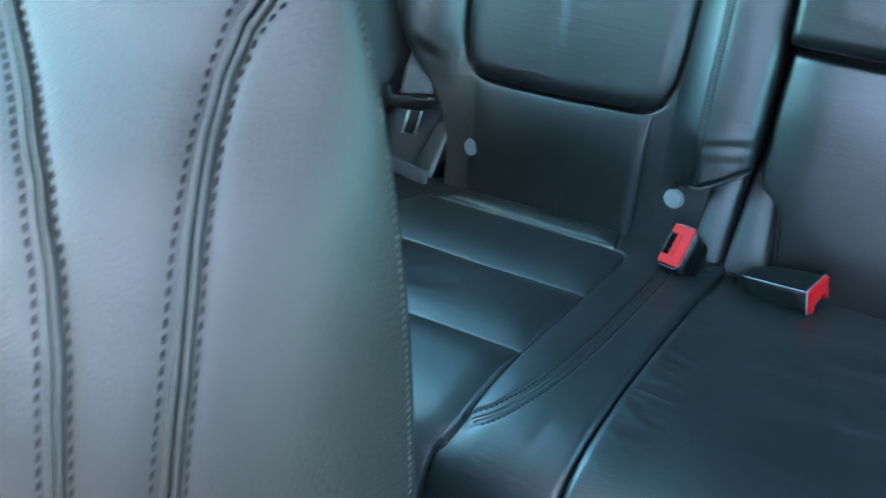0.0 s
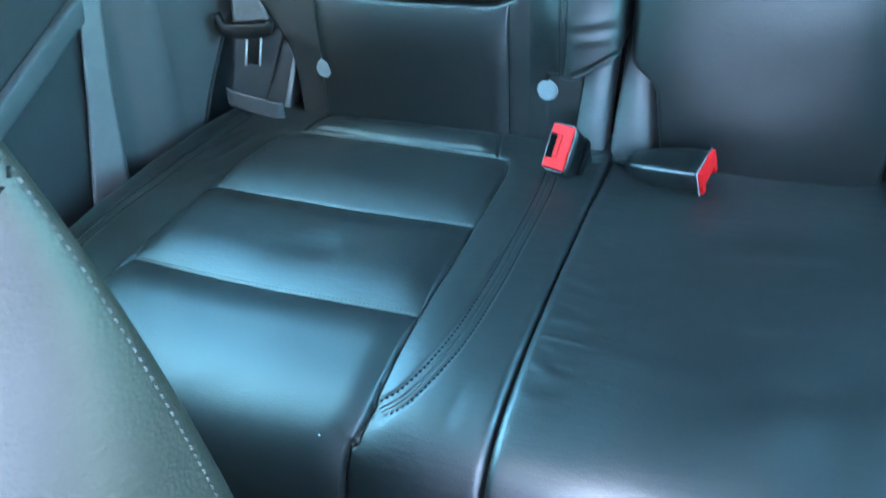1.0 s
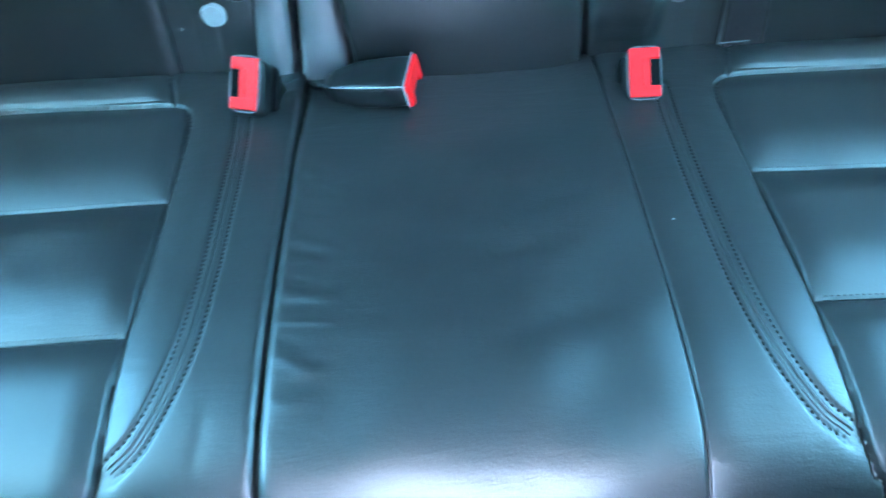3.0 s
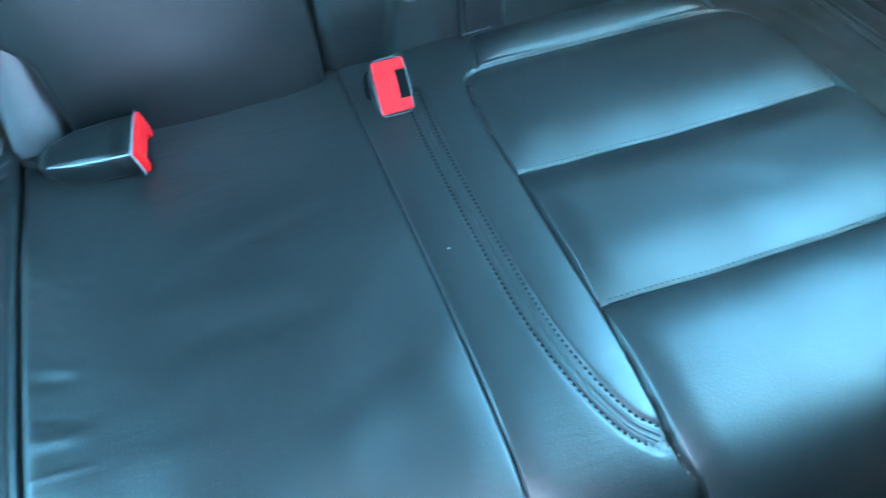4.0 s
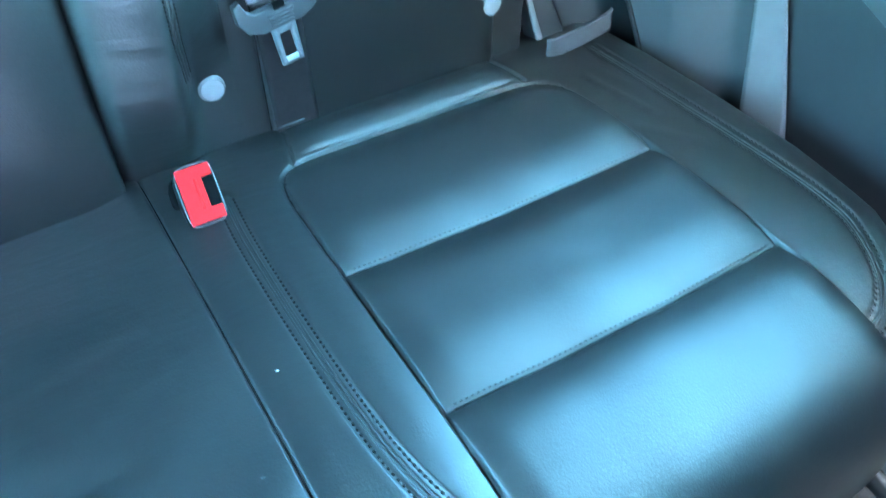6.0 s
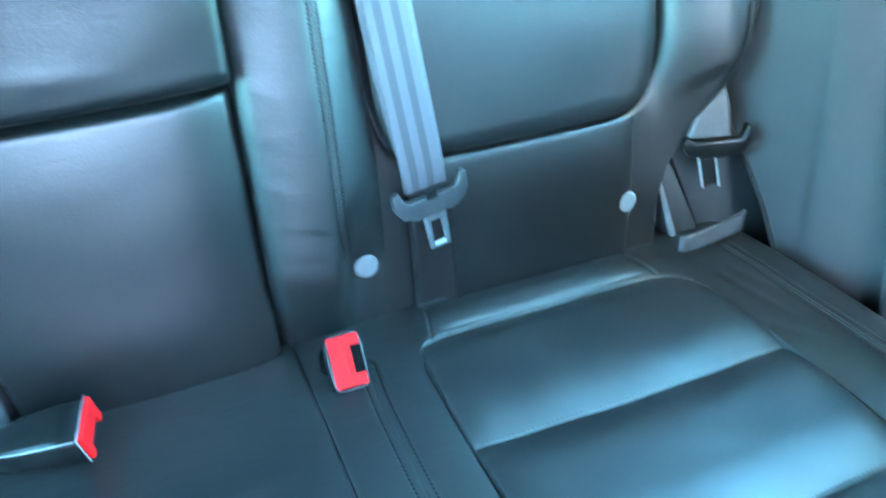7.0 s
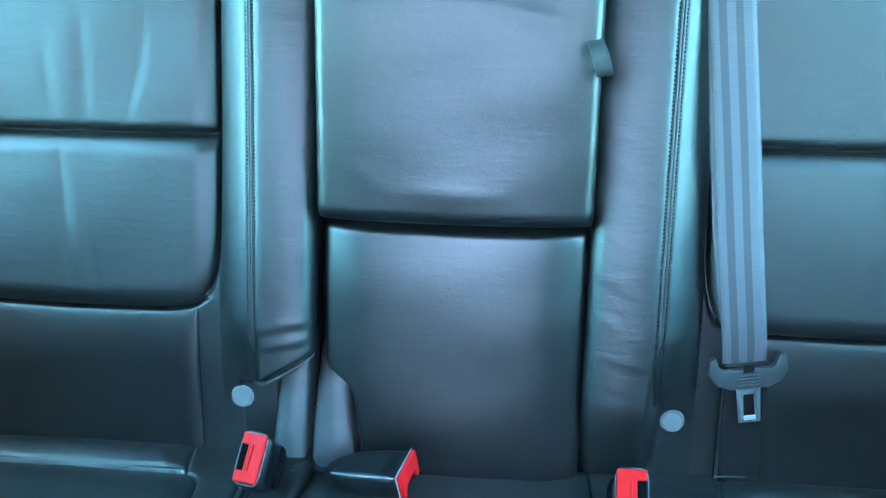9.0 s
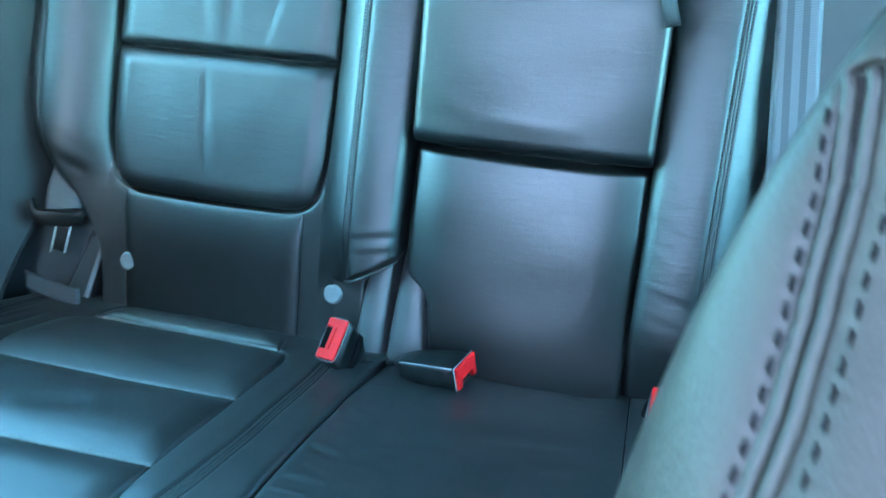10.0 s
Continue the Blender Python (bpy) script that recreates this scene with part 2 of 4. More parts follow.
def ripples(x, y, seed, size, amount):
    r = np.random.RandomState(seed)
    out = np.zeros_like(x)
    for _ in range(14):
        a, f, ph = r.uniform(0, 6.28), r.uniform(0.6, 1.8) * 6.28 / size, r.uniform(0, 6.28)
        out += np.sin((x * np.cos(a) + y * np.sin(a)) * f + ph)
    return out * amount / 3.7


def crease(x, y, line, width, amount):
    """A fold or ridge along a line, dying away towards both ends."""
    p = np.array(line, float)
    arc = np.concatenate([[0], np.cumsum(np.hypot(*np.diff(p, axis=0).T))])
    best, way = np.full(x.shape, 9.0), np.zeros(x.shape)
    for (ax, ay), (bx, by), s0, s1 in zip(p[:-1], p[1:], arc[:-1], arc[1:]):
        dx, dy = bx - ax, by - ay
        k = np.clip(((x - ax) * dx + (y - ay) * dy) / (dx * dx + dy * dy), 0, 1)
        d = np.hypot(x - ax - k * dx, y - ay - k * dy)
        way = np.where(d < best, (s0 + k * (s1 - s0)) / arc[-1], way)
        best = np.minimum(best, d)
    return amount * np.exp(-(best / width) ** 2) * np.sin(np.clip(way * 0.96 + 0.02, 0, 1) * math.pi) ** 0.6


def roll(q, lo, hi, r_lo, r_hi, wall):
    """Across a cushion: a flat run with quarter-round edges and a wall below. q is the way along it; gives place and drop."""
    x, drop = q.copy(), np.zeros_like(q)
    for sign, edge, r in ((-1, lo, r_lo), (1, hi, r_hi)):
        c = edge - sign * r
        a = np.clip(sign * (q - c) / r, 0, None)
        arc = np.minimum(a, math.pi / 2)
        on = a > 0
        x = np.where(on, c + sign * r * np.sin(arc), x)
        drop = np.where(on, r * (1 - np.cos(arc)) + np.maximum(a - math.pi / 2, 0) * r, drop)
    return x, drop


def tube(points, radius, sides=8, squash=1.0):
    """Vertices and quads of a tube along points."""
    p = np.array(points, float)
    t = np.gradient(p, axis=0)
    t /= np.maximum(np.linalg.norm(t, axis=1, keepdims=True), 1e-9)
    up = np.array([0.13, 0.31, 0.94])
    s = np.cross(t, up)
    s /= np.maximum(np.linalg.norm(s, axis=1, keepdims=True), 1e-9)
    u = np.cross(s, t)
    a = np.linspace(0, 2 * math.pi, sides, endpoint=False)
    v = p[:, None] + radius * (np.cos(a)[None, :, None] * s[:, None] + squash * np.sin(a)[None, :, None] * u[:, None])
    n = len(p)
    i = np.arange(n * sides).reshape(n, sides)
    q = np.stack([i[:-1], np.roll(i, -1, 1)[:-1], np.roll(i, -1, 1)[1:], i[1:]], -1).reshape(-1, 4)
    return v.reshape(-1, 3), q


def stitch_mesh(points, normals, pitch, length, width, height):
    """Rows of small raised threads along a line on a surface."""
    p, nn = np.array(points), np.array(normals)
    arc = np.concatenate([[0], np.cumsum(np.linalg.norm(np.diff(p, axis=0), axis=1))])
    vs, qs = [], []
    for k, s in enumerate(np.arange(pitch / 2, arc[-1] - pitch / 2, pitch)):
        at = lambda d: np.array([np.interp(s + d, arc, p[:, j]) for j in range(3)])
        a, b, m = at(-length / 2), at(length / 2), at(0)
        n = np.array([np.interp(s, arc, nn[:, j]) for j in range(3)])
        t = (b - a) / max(np.linalg.norm(b - a), 1e-9)
        w = np.cross(t, n) * width / 2
        lo, hi = -n * 0.0006, n * height
        ring = [a + lo + w, a + lo - w, b + lo - w, b + lo + w]
        mid = [m + hi + w * 0.6 - t * length * 0.28, m + hi - w * 0.6 - t * length * 0.28, m + hi - w * 0.6 + t * length * 0.28, m + hi + w * 0.6 + t * length * 0.28]
        o = len(vs)
        vs += ring + mid
        qs += [(o, o + 1, o + 5, o + 4), (o + 1, o + 2, o + 6, o + 5), (o + 2, o + 3, o + 7, o + 6), (o + 3, o, o + 4, o + 7), (o + 4, o + 5, o + 6, o + 7)]
    return np.array(vs), np.array(qs)


def ribbon(name, centre, across, width, mat, parent, thick=0.0012, label=""):
    """A strap along centre; across gives the way over its width at each point. Stores how far across each corner lies."""
    c, a = np.array(centre, float), np.array(across, float)
    a /= np.linalg.norm(a, axis=1, keepdims=True)
    t = np.gradient(c, axis=0)
    n = np.cross(a, t)
    n /= np.linalg.norm(n, axis=1, keepdims=True)
    ks = np.linspace(-0.5, 0.5, 9)
    width = np.broadcast_to(np.asarray(width, float), (len(c),))[:, None, None]
    top = c[:, None] + a[:, None] * ks[None, :, None] * width + n[:, None] * thick / 2
    low = top - n[:, None] * thick
    ring = np.concatenate([top, low[:, ::-1]], 1)
    m = ring.shape[1]
    i = np.arange(len(c) * m).reshape(len(c), m)
    q = np.stack([i[:-1], np.roll(i, -1, 1)[:-1], np.roll(i, -1, 1)[1:], i[1:]], -1).reshape(-1, 4)
    ob = mesh_part(name, ring.reshape(-1, 3), q, mat, parent, label)
    at = ob.data.attributes.new("across", "FLOAT", "POINT")
    at.data.foreach_set("value", np.tile(np.concatenate([ks + 0.5, ks[::-1] + 0.5]), len(c)).astype(np.float32))
    return ob


def rounded_box(size, m, r=0.004, seg=3):
    """A box with rounded edges, placed by the matrix m."""
    bm = bmesh.new()
    bmesh.ops.create_cube(bm, size=1, matrix=Matrix.Diagonal((*size, 1)))
    bmesh.ops.bevel(bm, geom=bm.edges[:], offset=min(r, min(size) * 0.49), segments=seg, profile=0.5, affect="EDGES")
    bmesh.ops.transform(bm, matrix=m, verts=bm.verts)
    return bm


def prism(outline, depth, m, r=0.0, seg=2):
    """A plate with the given outline in its x and y, depth along z, rounded at the rims."""
    bm = bmesh.new()
    f = bm.faces.new([bm.verts.new((x, y, 0)) for x, y in outline])
    top = bmesh.ops.extrude_face_region(bm, geom=[f])
    vs = [v for v in top["geom"] if isinstance(v, bmesh.types.BMVert)]
    bmesh.ops.translate(bm, verts=vs, vec=(0, 0, depth))
    bmesh.ops.recalc_face_normals(bm, faces=bm.faces[:])
    if r:
        rims = [e for e in bm.edges if abs(e.verts[0].co.z - e.verts[1].co.z) < 1e-6]
        bmesh.ops.bevel(bm, geom=rims, offset=r, segments=seg, profile=0.5, affect="EDGES")
    bmesh.ops.transform(bm, matrix=m, verts=bm.verts)
    return bm


def axes(o, x, y, z):
    m = Matrix.Identity(4)
    for i, a in enumerate((x, y, z)):
        m.col[i][:3] = Vector(a).normalized()
    m.col[3][:3] = o
    return m


# ---- cabin ----
def slab(name, lo, hi, mat, label, category, r=0.01, kind="structure"):
    c = [(a + b) / 2 for a, b in zip(lo, hi)]
    ob = part(name, rounded_box([b - a for a, b in zip(lo, hi)], Matrix.Translation(c), r), mat, None, "", False)
    return tagged(ob, label, category, "", kind)


# Unseen ground, made pale to throw light up through the windows.
bm = bmesh.new()
bmesh.ops.create_grid(bm, x_segments=8, y_segments=8, size=400)
bmesh.ops.translate(bm, verts=bm.verts, vec=(0, 0, -0.42))
tagged(part("ground", bm, BOUNCE_GROUND), "unseen pale ground that bounces light into the car", "ground", "", "structure")
slab("floor", (-0.86, -2.1, -0.02), (0.86, 1.3, 0.06), CARPET, "black carpeted floor of the car", "floor")
slab("ceiling", (-0.62, -1.30, 1.27), (0.62, 1.25, 1.31), HEADLINER, "unseen grey headliner, kept dark for the seats' reflections", "ceiling", 0.006)
# Added front wall out of view; its height decides what backrests reflect.
slab("wall_front", (-0.80, -2.12, 0.06), (0.80, -1.80, 0.62), TRIM, "unseen dark front wall, height set for the backrests' light", "wall")
slab("wall_back", (-0.80, 1.2, 0.06), (0.80, 1.28, 0.86), TRIM, "dark trimmed tailgate behind the seats", "wall")


def side_wall(s, name):
    """Door panel below the window line, window posts and the rail under the roof."""
    w = thing(name, (s * 0.83, -0.4, 0.06), "dark door panel with window opening above it", "wall", "", "structure")

    def block(n, lo, hi, r=0.012):
        c = [s * (lo[0] + hi[0]) / 2, (lo[1] + hi[1]) / 2, (lo[2] + hi[2]) / 2]
        part(n, rounded_box([b - a for a, b in zip(lo, hi)], Matrix.Translation(c), r), TRIM, w, "", False)

    block("lower_panel", (0.815, -2.1, 0.06), (0.87, 1.28, 0.72))
    for n, y, width in (("centre_post", -0.945, 0.06), ("rear_post", 0.52, 0.10), ("tail_post", 1.18, 0.14)):
        lo, hi = Vector((s * 0.825, y, 0.72)), Vector((s * 0.635, y, 1.285))
        d = hi - lo
        part(n, rounded_box((0.04, width, d.length), axes((lo + hi) / 2, d.cross(Vector((0, 1, 0))), (0, 1, 0), d), 0.012), TRIM, w, "", False)
    block("roof_rail", (0.60, -1.32, 1.245), (0.655, 1.26, 1.30))
    return w


side_wall(-1, "wall_left")
side_wall(1, "wall_right")


def pane(name, corners, mat, label):
    """A sheet of glass between four corners, 4 mm thick."""
    bm = bmesh.new()
    f = bm.faces.new([bm.verts.new(c) for c in corners])
    bm.normal_update()
    n = f.normal.copy()
    top = bmesh.ops.extrude_face_region(bm, geom=[f])
    bmesh.ops.translate(bm, verts=[v for v in top["geom"] if isinstance(v, bmesh.types.BMVert)], vec=n * 0.004)
    bmesh.ops.recalc_face_normals(bm, faces=bm.faces[:])
    return tagged(part(name, bm, mat, None, "", False), label, "window", "", "structure")


pane("window_1", [(-0.80, -2.10, 0.60), (0.80, -2.10, 0.60), (0.60, -1.31, 1.28), (-0.60, -1.31, 1.28)], GLASS, "unseen windscreen, dimmed to balance the front light")
for k, s in enumerate((-1, 1)):
    pane("window_%d" % (k + 2), [(s * 0.845, -0.93, 0.70), (s * 0.845, 1.24, 0.70), (s * 0.662, 1.24, 1.26), (s * 0.662, -0.93, 1.26)], GLASS_TINTED, "green-tinted rear side windows above the door panel")
    pane("window_%d" % (k + 5), [(s * 0.845, -2.0, 0.70), (s * 0.845, -0.94, 0.70), (s * 0.662, -0.94, 1.26), (s * 0.662, -1.32, 1.26)], GLASS_DOOR, "tinted front side window above the door panel")
pane("window_4", [(-0.66, 1.26, 0.85), (0.66, 1.26, 0.85), (0.62, 1.255, 1.29), (-0.62, 1.255, 1.29)], GLASS_TINTED, "green-tinted rear window over the tailgate")


def wheel_arch_trim(s):
    """Upright trim panel beside the seat: a convex part, a ridge, a hollow part and the door seal before it."""
    t = thing("side_trim", (s * 0.74, -0.06, 0.06), "smooth dark plastic side trim between backrest and door", "trim panel", "side trims")
    line = curve_points([(0.682, 0.16), (0.688, 0.06), (0.702, 0.014), (0.722, -0.020), (0.737, -0.045), (0.741, -0.053), (0.748, -0.061), (0.761, -0.072), (0.776, -0.084), (0.788, -0.095), (0.80, -0.106)], 8)
    zs = np.linspace(0.06, 1.0, 70)
    lean = lambda k, z: -0.36 * (0.60 - z) * k
    n = len(line)
    us = np.linspace(0, 1, n)

    def across(z):
        """The trim's back edge runs forward below the belt's recess."""
        u0 = np.interp(z, [0.06, 0.30, 0.33, 0.40, 0.468, 0.52, 0.56], [0.42, 0.40, 0.37, 0.29, 0.20, 0.10, 0.0])
        u = u0 + (1 - u0) * us
        return [(np.interp(k, us, line[:, 0]), np.interp(k, us, line[:, 1]), k) for k in u]

    v = np.array([[(s * (x + 0.010 * math.sin(z * 3.0)), y + lean(k ** 1.2, z), z) for x, y, k in across(z)] for z in zs])
    a = np.arange(v.shape[0] * v.shape[1]).reshape(v.shape[:2])
    q = np.stack([a[:-1, :-1], a[:-1, 1:], a[1:, 1:], a[1:, :-1]], -1).reshape(-1, 4)
    if s > 0:
        q = q[:, ::-1]
    mesh_part("panel", v.reshape(-1, 3), q, TRIM, t)
    # Added black tube: the shade in the gap behind the trim.
    mesh_part("gap_line", *tube(v[16:36, 0], 0.003), CARPET, t, "black gasket along the edge")
    z = np.linspace(0.10, 0.98, 30)
    seal = np.stack([s * (0.786 + 0.010 * np.sin(z * 3.0)), -0.115 - 0.36 * (0.60 - z), z], -1)
    wide = np.interp(z, [0.10, 0.34, 0.46, 0.60, 0.98], [0.060, 0.052, 0.034, 0.026, 0.024])
    ribbon("door_seal", seal, np.tile((s * 0.53, -0.85, 0.0), (30, 1)), wide, SEAL, t, 0.007, "grey door seal, wider at its foot")
    return t


wheel_arch_trim(-1)
wheel_arch_trim(1)


def door_strip(s):
    p0, p1 = Vector((s * 0.805, -0.105, 0.574)), Vector((s * 0.805, -0.62, 0.405))
    d = (p1 - p0)
    m = axes((p0 + p1) / 2, d, Vector((s, 0, 0)), d.cross(Vector((s, 0, 0))))
    return tagged(part("door_armrest", rounded_box((d.length, 0.016, 0.030), m, 0.005), SEAL), "grey armrest edge on the dark door panel", "armrest", "door armrests")


door_strip(-1)
door_strip(1)


def sill(s):
    ob = part("sill_plate", rounded_box((0.035, 0.75, 0.02), Matrix.Translation((s * 0.775, -0.75, 0.098)), 0.006), CAP)
    part_base = part("sill_base", rounded_box((0.07, 0.85, 0.03), Matrix.Translation((s * 0.785, -0.75, 0.073)), 0.006), TRIM, None)
    tagged(part_base, "dark plastic sill under the door", "sill", "sills", "structure")
    return tagged(ob, "pale grey sill plate along the door opening", "sill plate", "sill plates")


sill(-1)
sill(1)

# ---- rear seat cushions ----
PROFILE = curve_points([(0.075, 0.318), (0.05, 0.332), (0.02, 0.345), (-0.02, 0.357), (-0.07, 0.367), (-0.15, 0.379), (-0.225, 0.388), (-0.30, 0.396), (-0.38, 0.403),
                        (-0.44, 0.403), (-0.485, 0.396), (-0.515, 0.379), (-0.535, 0.350), (-0.545, 0.31), (-0.545, 0.24), (-0.535, 0.15)], 16)
ARC = np.concatenate([[0], np.cumsum(np.hypot(*np.diff(PROFILE, axis=0).T))])
TOP = PROFILE[:, 0].argmin()


def s_of(y):
    return float(np.interp(-y, -PROFILE[:TOP, 0], ARC[:TOP]))


def on_profile(s):
    """Place and outward normal of the seat's side view at a way s from the back."""
    y, z = np.interp(s, ARC, PROFILE[:, 0]), np.interp(s, ARC, PROFILE[:, 1])
    e = 0.004
    ty = np.interp(s + e, ARC, PROFILE[:, 0]) - np.interp(s - e, ARC, PROFILE[:, 0])
    tz = np.interp(s + e, ARC, PROFILE[:, 1]) - np.interp(s - e, ARC, PROFILE[:, 1])
    n = np.hypot(ty, tz)
    return y, z, tz / n, -ty / n


S_END = float(ARC[-1])
SEAM_1, SEAM_2 = s_of(-0.230), s_of(-0.387)
INSERT = [(0.282, S_END + 0.05), (0.280, s_of(-0.535)), (0.272, s_of(-0.515)), (0.266, s_of(-0.49)), (0.263, s_of(-0.38)), (0.263, s_of(-0.225)), (0.265, s_of(-0.13)), (0.269, s_of(-0.10)),
          (0.278, s_of(-0.079)), (0.294, s_of(-0.069)), (0.33, s_of(-0.066)), (0.43, s_of(-0.064)), (0.53, s_of(-0.067)), (0.560, s_of(-0.073)),
          (0.578, s_of(-0.088)), (0.590, s_of(-0.115)), (0.595, s_of(-0.16)), (0.597, s_of(-0.225)), (0.597, s_of(-0.38)), (0.604, s_of(-0.49)), (0.612, s_of(-0.52)), (0.618, s_of(-0.535)), (0.62, S_END + 0.05)]
INSERT_LINE = [tuple(p) for p in curve_points(INSERT, 5)]
STITCH_IN = [tuple(p) for p in curve_points([(0.214, s_of(-0.09)), (0.209, s_of(-0.16)), (0.208, s_of(-0.26)), (0.211, s_of(-0.37)), (0.221, s_of(-0.432)), (0.239, s_of(-0.474)), (0.258, s_of(-0.492))], 8)]
STITCH_OUT = [tuple(p) for p in curve_points([(0.668, s_of(-0.05)), (0.667, s_of(-0.14)), (0.670, s_of(-0.25)), (0.676, s_of(-0.36)), (0.672, s_of(-0.415)), (0.655, s_of(-0.455)), (0.632, s_of(-0.474)), (0.604, s_of(-0.487))], 8)]


def outer_height(x, s, side):
    """Raise of the outer seats' leather over the side view: insert, bolsters, seams. x counts from the car's middle."""
    d_in = line_distance(x, s, INSERT_LINE)
    inside = within(x, s, INSERT_LINE)
    bow = 0.004 * np.cos((x - 0.43) / 0.165 * 1.57)
    a1, a2 = s - SEAM_1 - bow, s - SEAM_2 - bow
    row = np.minimum(np.where(a1 < 0, bulge(-a1, 0.056), bulge(a1, 0.050)), np.where(a2 < 0, bulge(-a2, 0.056), bulge(a2, 0.050)))
    edge = 1 - (1 - np.clip(d_in / 0.030, 0, 1)) ** 2
    back = swell(np.maximum(s - s_of(-0.066), 0), 0.05)
    ins = 0.0125 * row * (0.52 + 0.48 * edge) * back + 0.003
    ins -= 0.0012 * np.exp(-(np.minimum(abs(a1), abs(a2)) / 0.0022) ** 2)
    sur = 0.006 + 0.003 * swell(d_in, 0.026) + 0.002 * swell(d_in, 0.06)
    sur *= 1 - 0.35 * smooth01(s, s_of(-0.42), s_of(-0.52))
    d_st = np.minimum(line_distance(x, s, STITCH_IN), line_distance(x, s, STITCH_OUT))
    sur += 0.0065 * bulge(d_in, 0.030) * (s < s_of(-0.06)) * smooth01(s, s_of(-0.0), s_of(-0.04)) * smooth01(np.minimum(x - 0.291, 0.562 - x), 0.0, 0.035)
    sur -= 0.0020 * np.exp(-(d_st / 0.007) ** 2) + 0.0016 * np.exp(-((d_st - 0.0075) / 0.0018) ** 2)
    h = np.where(inside, ins, sur) - 0.0032 * np.exp(-(d_in / 0.0013) ** 2)
    for cx in (0.291, 0.562):
        seam = np.abs(x - cx - (s_of(-0.066) - s) * (0.25 if cx < 0.4 else -0.12))
        h -= np.where((s < s_of(-0.069)) & ~inside, 0.003 * np.exp(-(seam / 0.002) ** 2), 0)
    ids = np.where(inside, np.where(a1 < 0, 1, np.where(a2 < 0, 2, 3)), np.where(s < s_of(-0.066), np.where((x > 0.291) & (x < 0.562), 4, np.where(x < 0.43, 5, 6)), np.where(x < 0.43, 5, 6)))
    h += ripples(x, s, 3 + side, 0.16, 0.0004 if side > 0 else 0.0007)
    return h, ids


def cushion(side):
    """side -1: the single seat; 1: the double one, with the plain middle place."""
    double = side > 0
    name = "rear_seat_cushion"
    label = "black leather double rear seat cushion, plain middle, ribbed outer place" if double else "black leather single rear seat cushion with three-part ribbed insert"
    base = (0.295, -0.25, 0.06) if double else (-0.45, -0.25, 0.06)
    seat = thing(name, base, label, "car seat", "rear seat cushions")
    lo, hi = (-0.1545, 0.742) if double else (0.1562, 0.742)
    r_lo, r_hi, wall = 0.007, 0.055, 0.10
    marks = [0.281, 0.596, 0.291, 0.562] + ([0.156] if double else []) + [0.20 + 0.01 * k for k in range(7)] + [0.60 + 0.01 * k for k in range(10)]
    q = steps(lo - r_lo * 0.57 - wall, hi + r_hi * 0.57 + wall, 0.004, 0.0011, marks, 0.007)
    rows = steps(0.0, S_END, 0.0035, 0.0011, [SEAM_1 + 0.002, SEAM_2 + 0.002, s_of(-0.066)], 0.006)
    flat_x, drop = roll(q, lo, hi, r_lo, r_hi, wall)
    gx, gs = np.meshgrid(flat_x, rows)
    gd = np.broadcast_to(drop, gx.shape)
    h, ids = outer_height(gx, gs, side)
    if double:
        d = np.abs(gx - 0.156)
        mid = 0.0058 + 0.0015 * swell(np.maximum(0.156 - gx, 0), 0.03) + 0.004 * np.cos(np.clip(gx / 0.24, -1, 1) * 1.57) + ripples(gx, gs, 9, 0.13, 0.0008)
        for ln, wd, am in (([(-0.11, s_of(-0.33)), (-0.06, s_of(-0.325))], 0.010, 0.0008), ([(0.02, s_of(-0.33)), (0.06, s_of(-0.315))], 0.012, -0.002),
                           ([(-0.145, s_of(-0.20)), (-0.10, s_of(-0.24))], 0.007, 0.0008), ([(-0.145, s_of(-0.29)), (-0.11, s_of(-0.31))], 0.007, 0.0008),
                           ([(-0.145, s_of(-0.42)), (-0.115, s_of(-0.43))], 0.006, 0.0011), ([(-0.145, s_of(-0.36)), (-0.105, s_of(-0.365))], 0.005, 0.0009), ([(-0.145, s_of(-0.46)), (-0.11, s_of(-0.45))], 0.006, 0.0010),
                           ([(-0.02, s_of(-0.22)), (0.11, s_of(-0.19))], 0.02, -0.0014), ([(0.09, s_of(-0.33)), (0.14, s_of(-0.29))], 0.012, 0.0005)):
            mid += crease(gx, gs, ln, wd, 1.3 * am)
        rnd = random.Random(5)
        for k in range(22):
            y0 = -0.13 - 0.016 * k
            mid += crease(gx, gs, [(-0.149, s_of(y0)), (-0.149 + rnd.uniform(0.02, 0.05), s_of(y0 + rnd.uniform(-0.012, 0.016)))], rnd.uniform(0.0028, 0.0045), rnd.choice((-1, 1)) * rnd.uniform(0.0003, 0.0008))
        # long, soft folds of the loose leather
        for x0, y0, x1, y1, wd, am in ((-0.12, -0.30, 0.02, -0.275, 0.013, 0.0008), (-0.10, -0.335, 0.06, -0.305, 0.012, -0.0008), (-0.06, -0.37, 0.10, -0.325, 0.015, 0.0007),
                                       (-0.04, -0.25, 0.11, -0.215, 0.014, 0.0007), (0.0, -0.43, 0.13, -0.375, 0.014, -0.0008), (-0.13, -0.41, 0.0, -0.40, 0.013, 0.0006), (0.03, -0.29, 0.13, -0.245, 0.010, -0.0007)):
            mid += crease(gx, gs, [(x0, s_of(y0)), ((x0 + x1) / 2, s_of((y0 + y1) / 2 + 0.008)), (x1, s_of(y1))], wd, 1.7 * am)
        mid *= 1 - (0.7 * (1 - smooth01(gs, s_of(-0.05), s_of(-0.20)))) * smooth01(0.156 - gx, 0.0, 0.06)
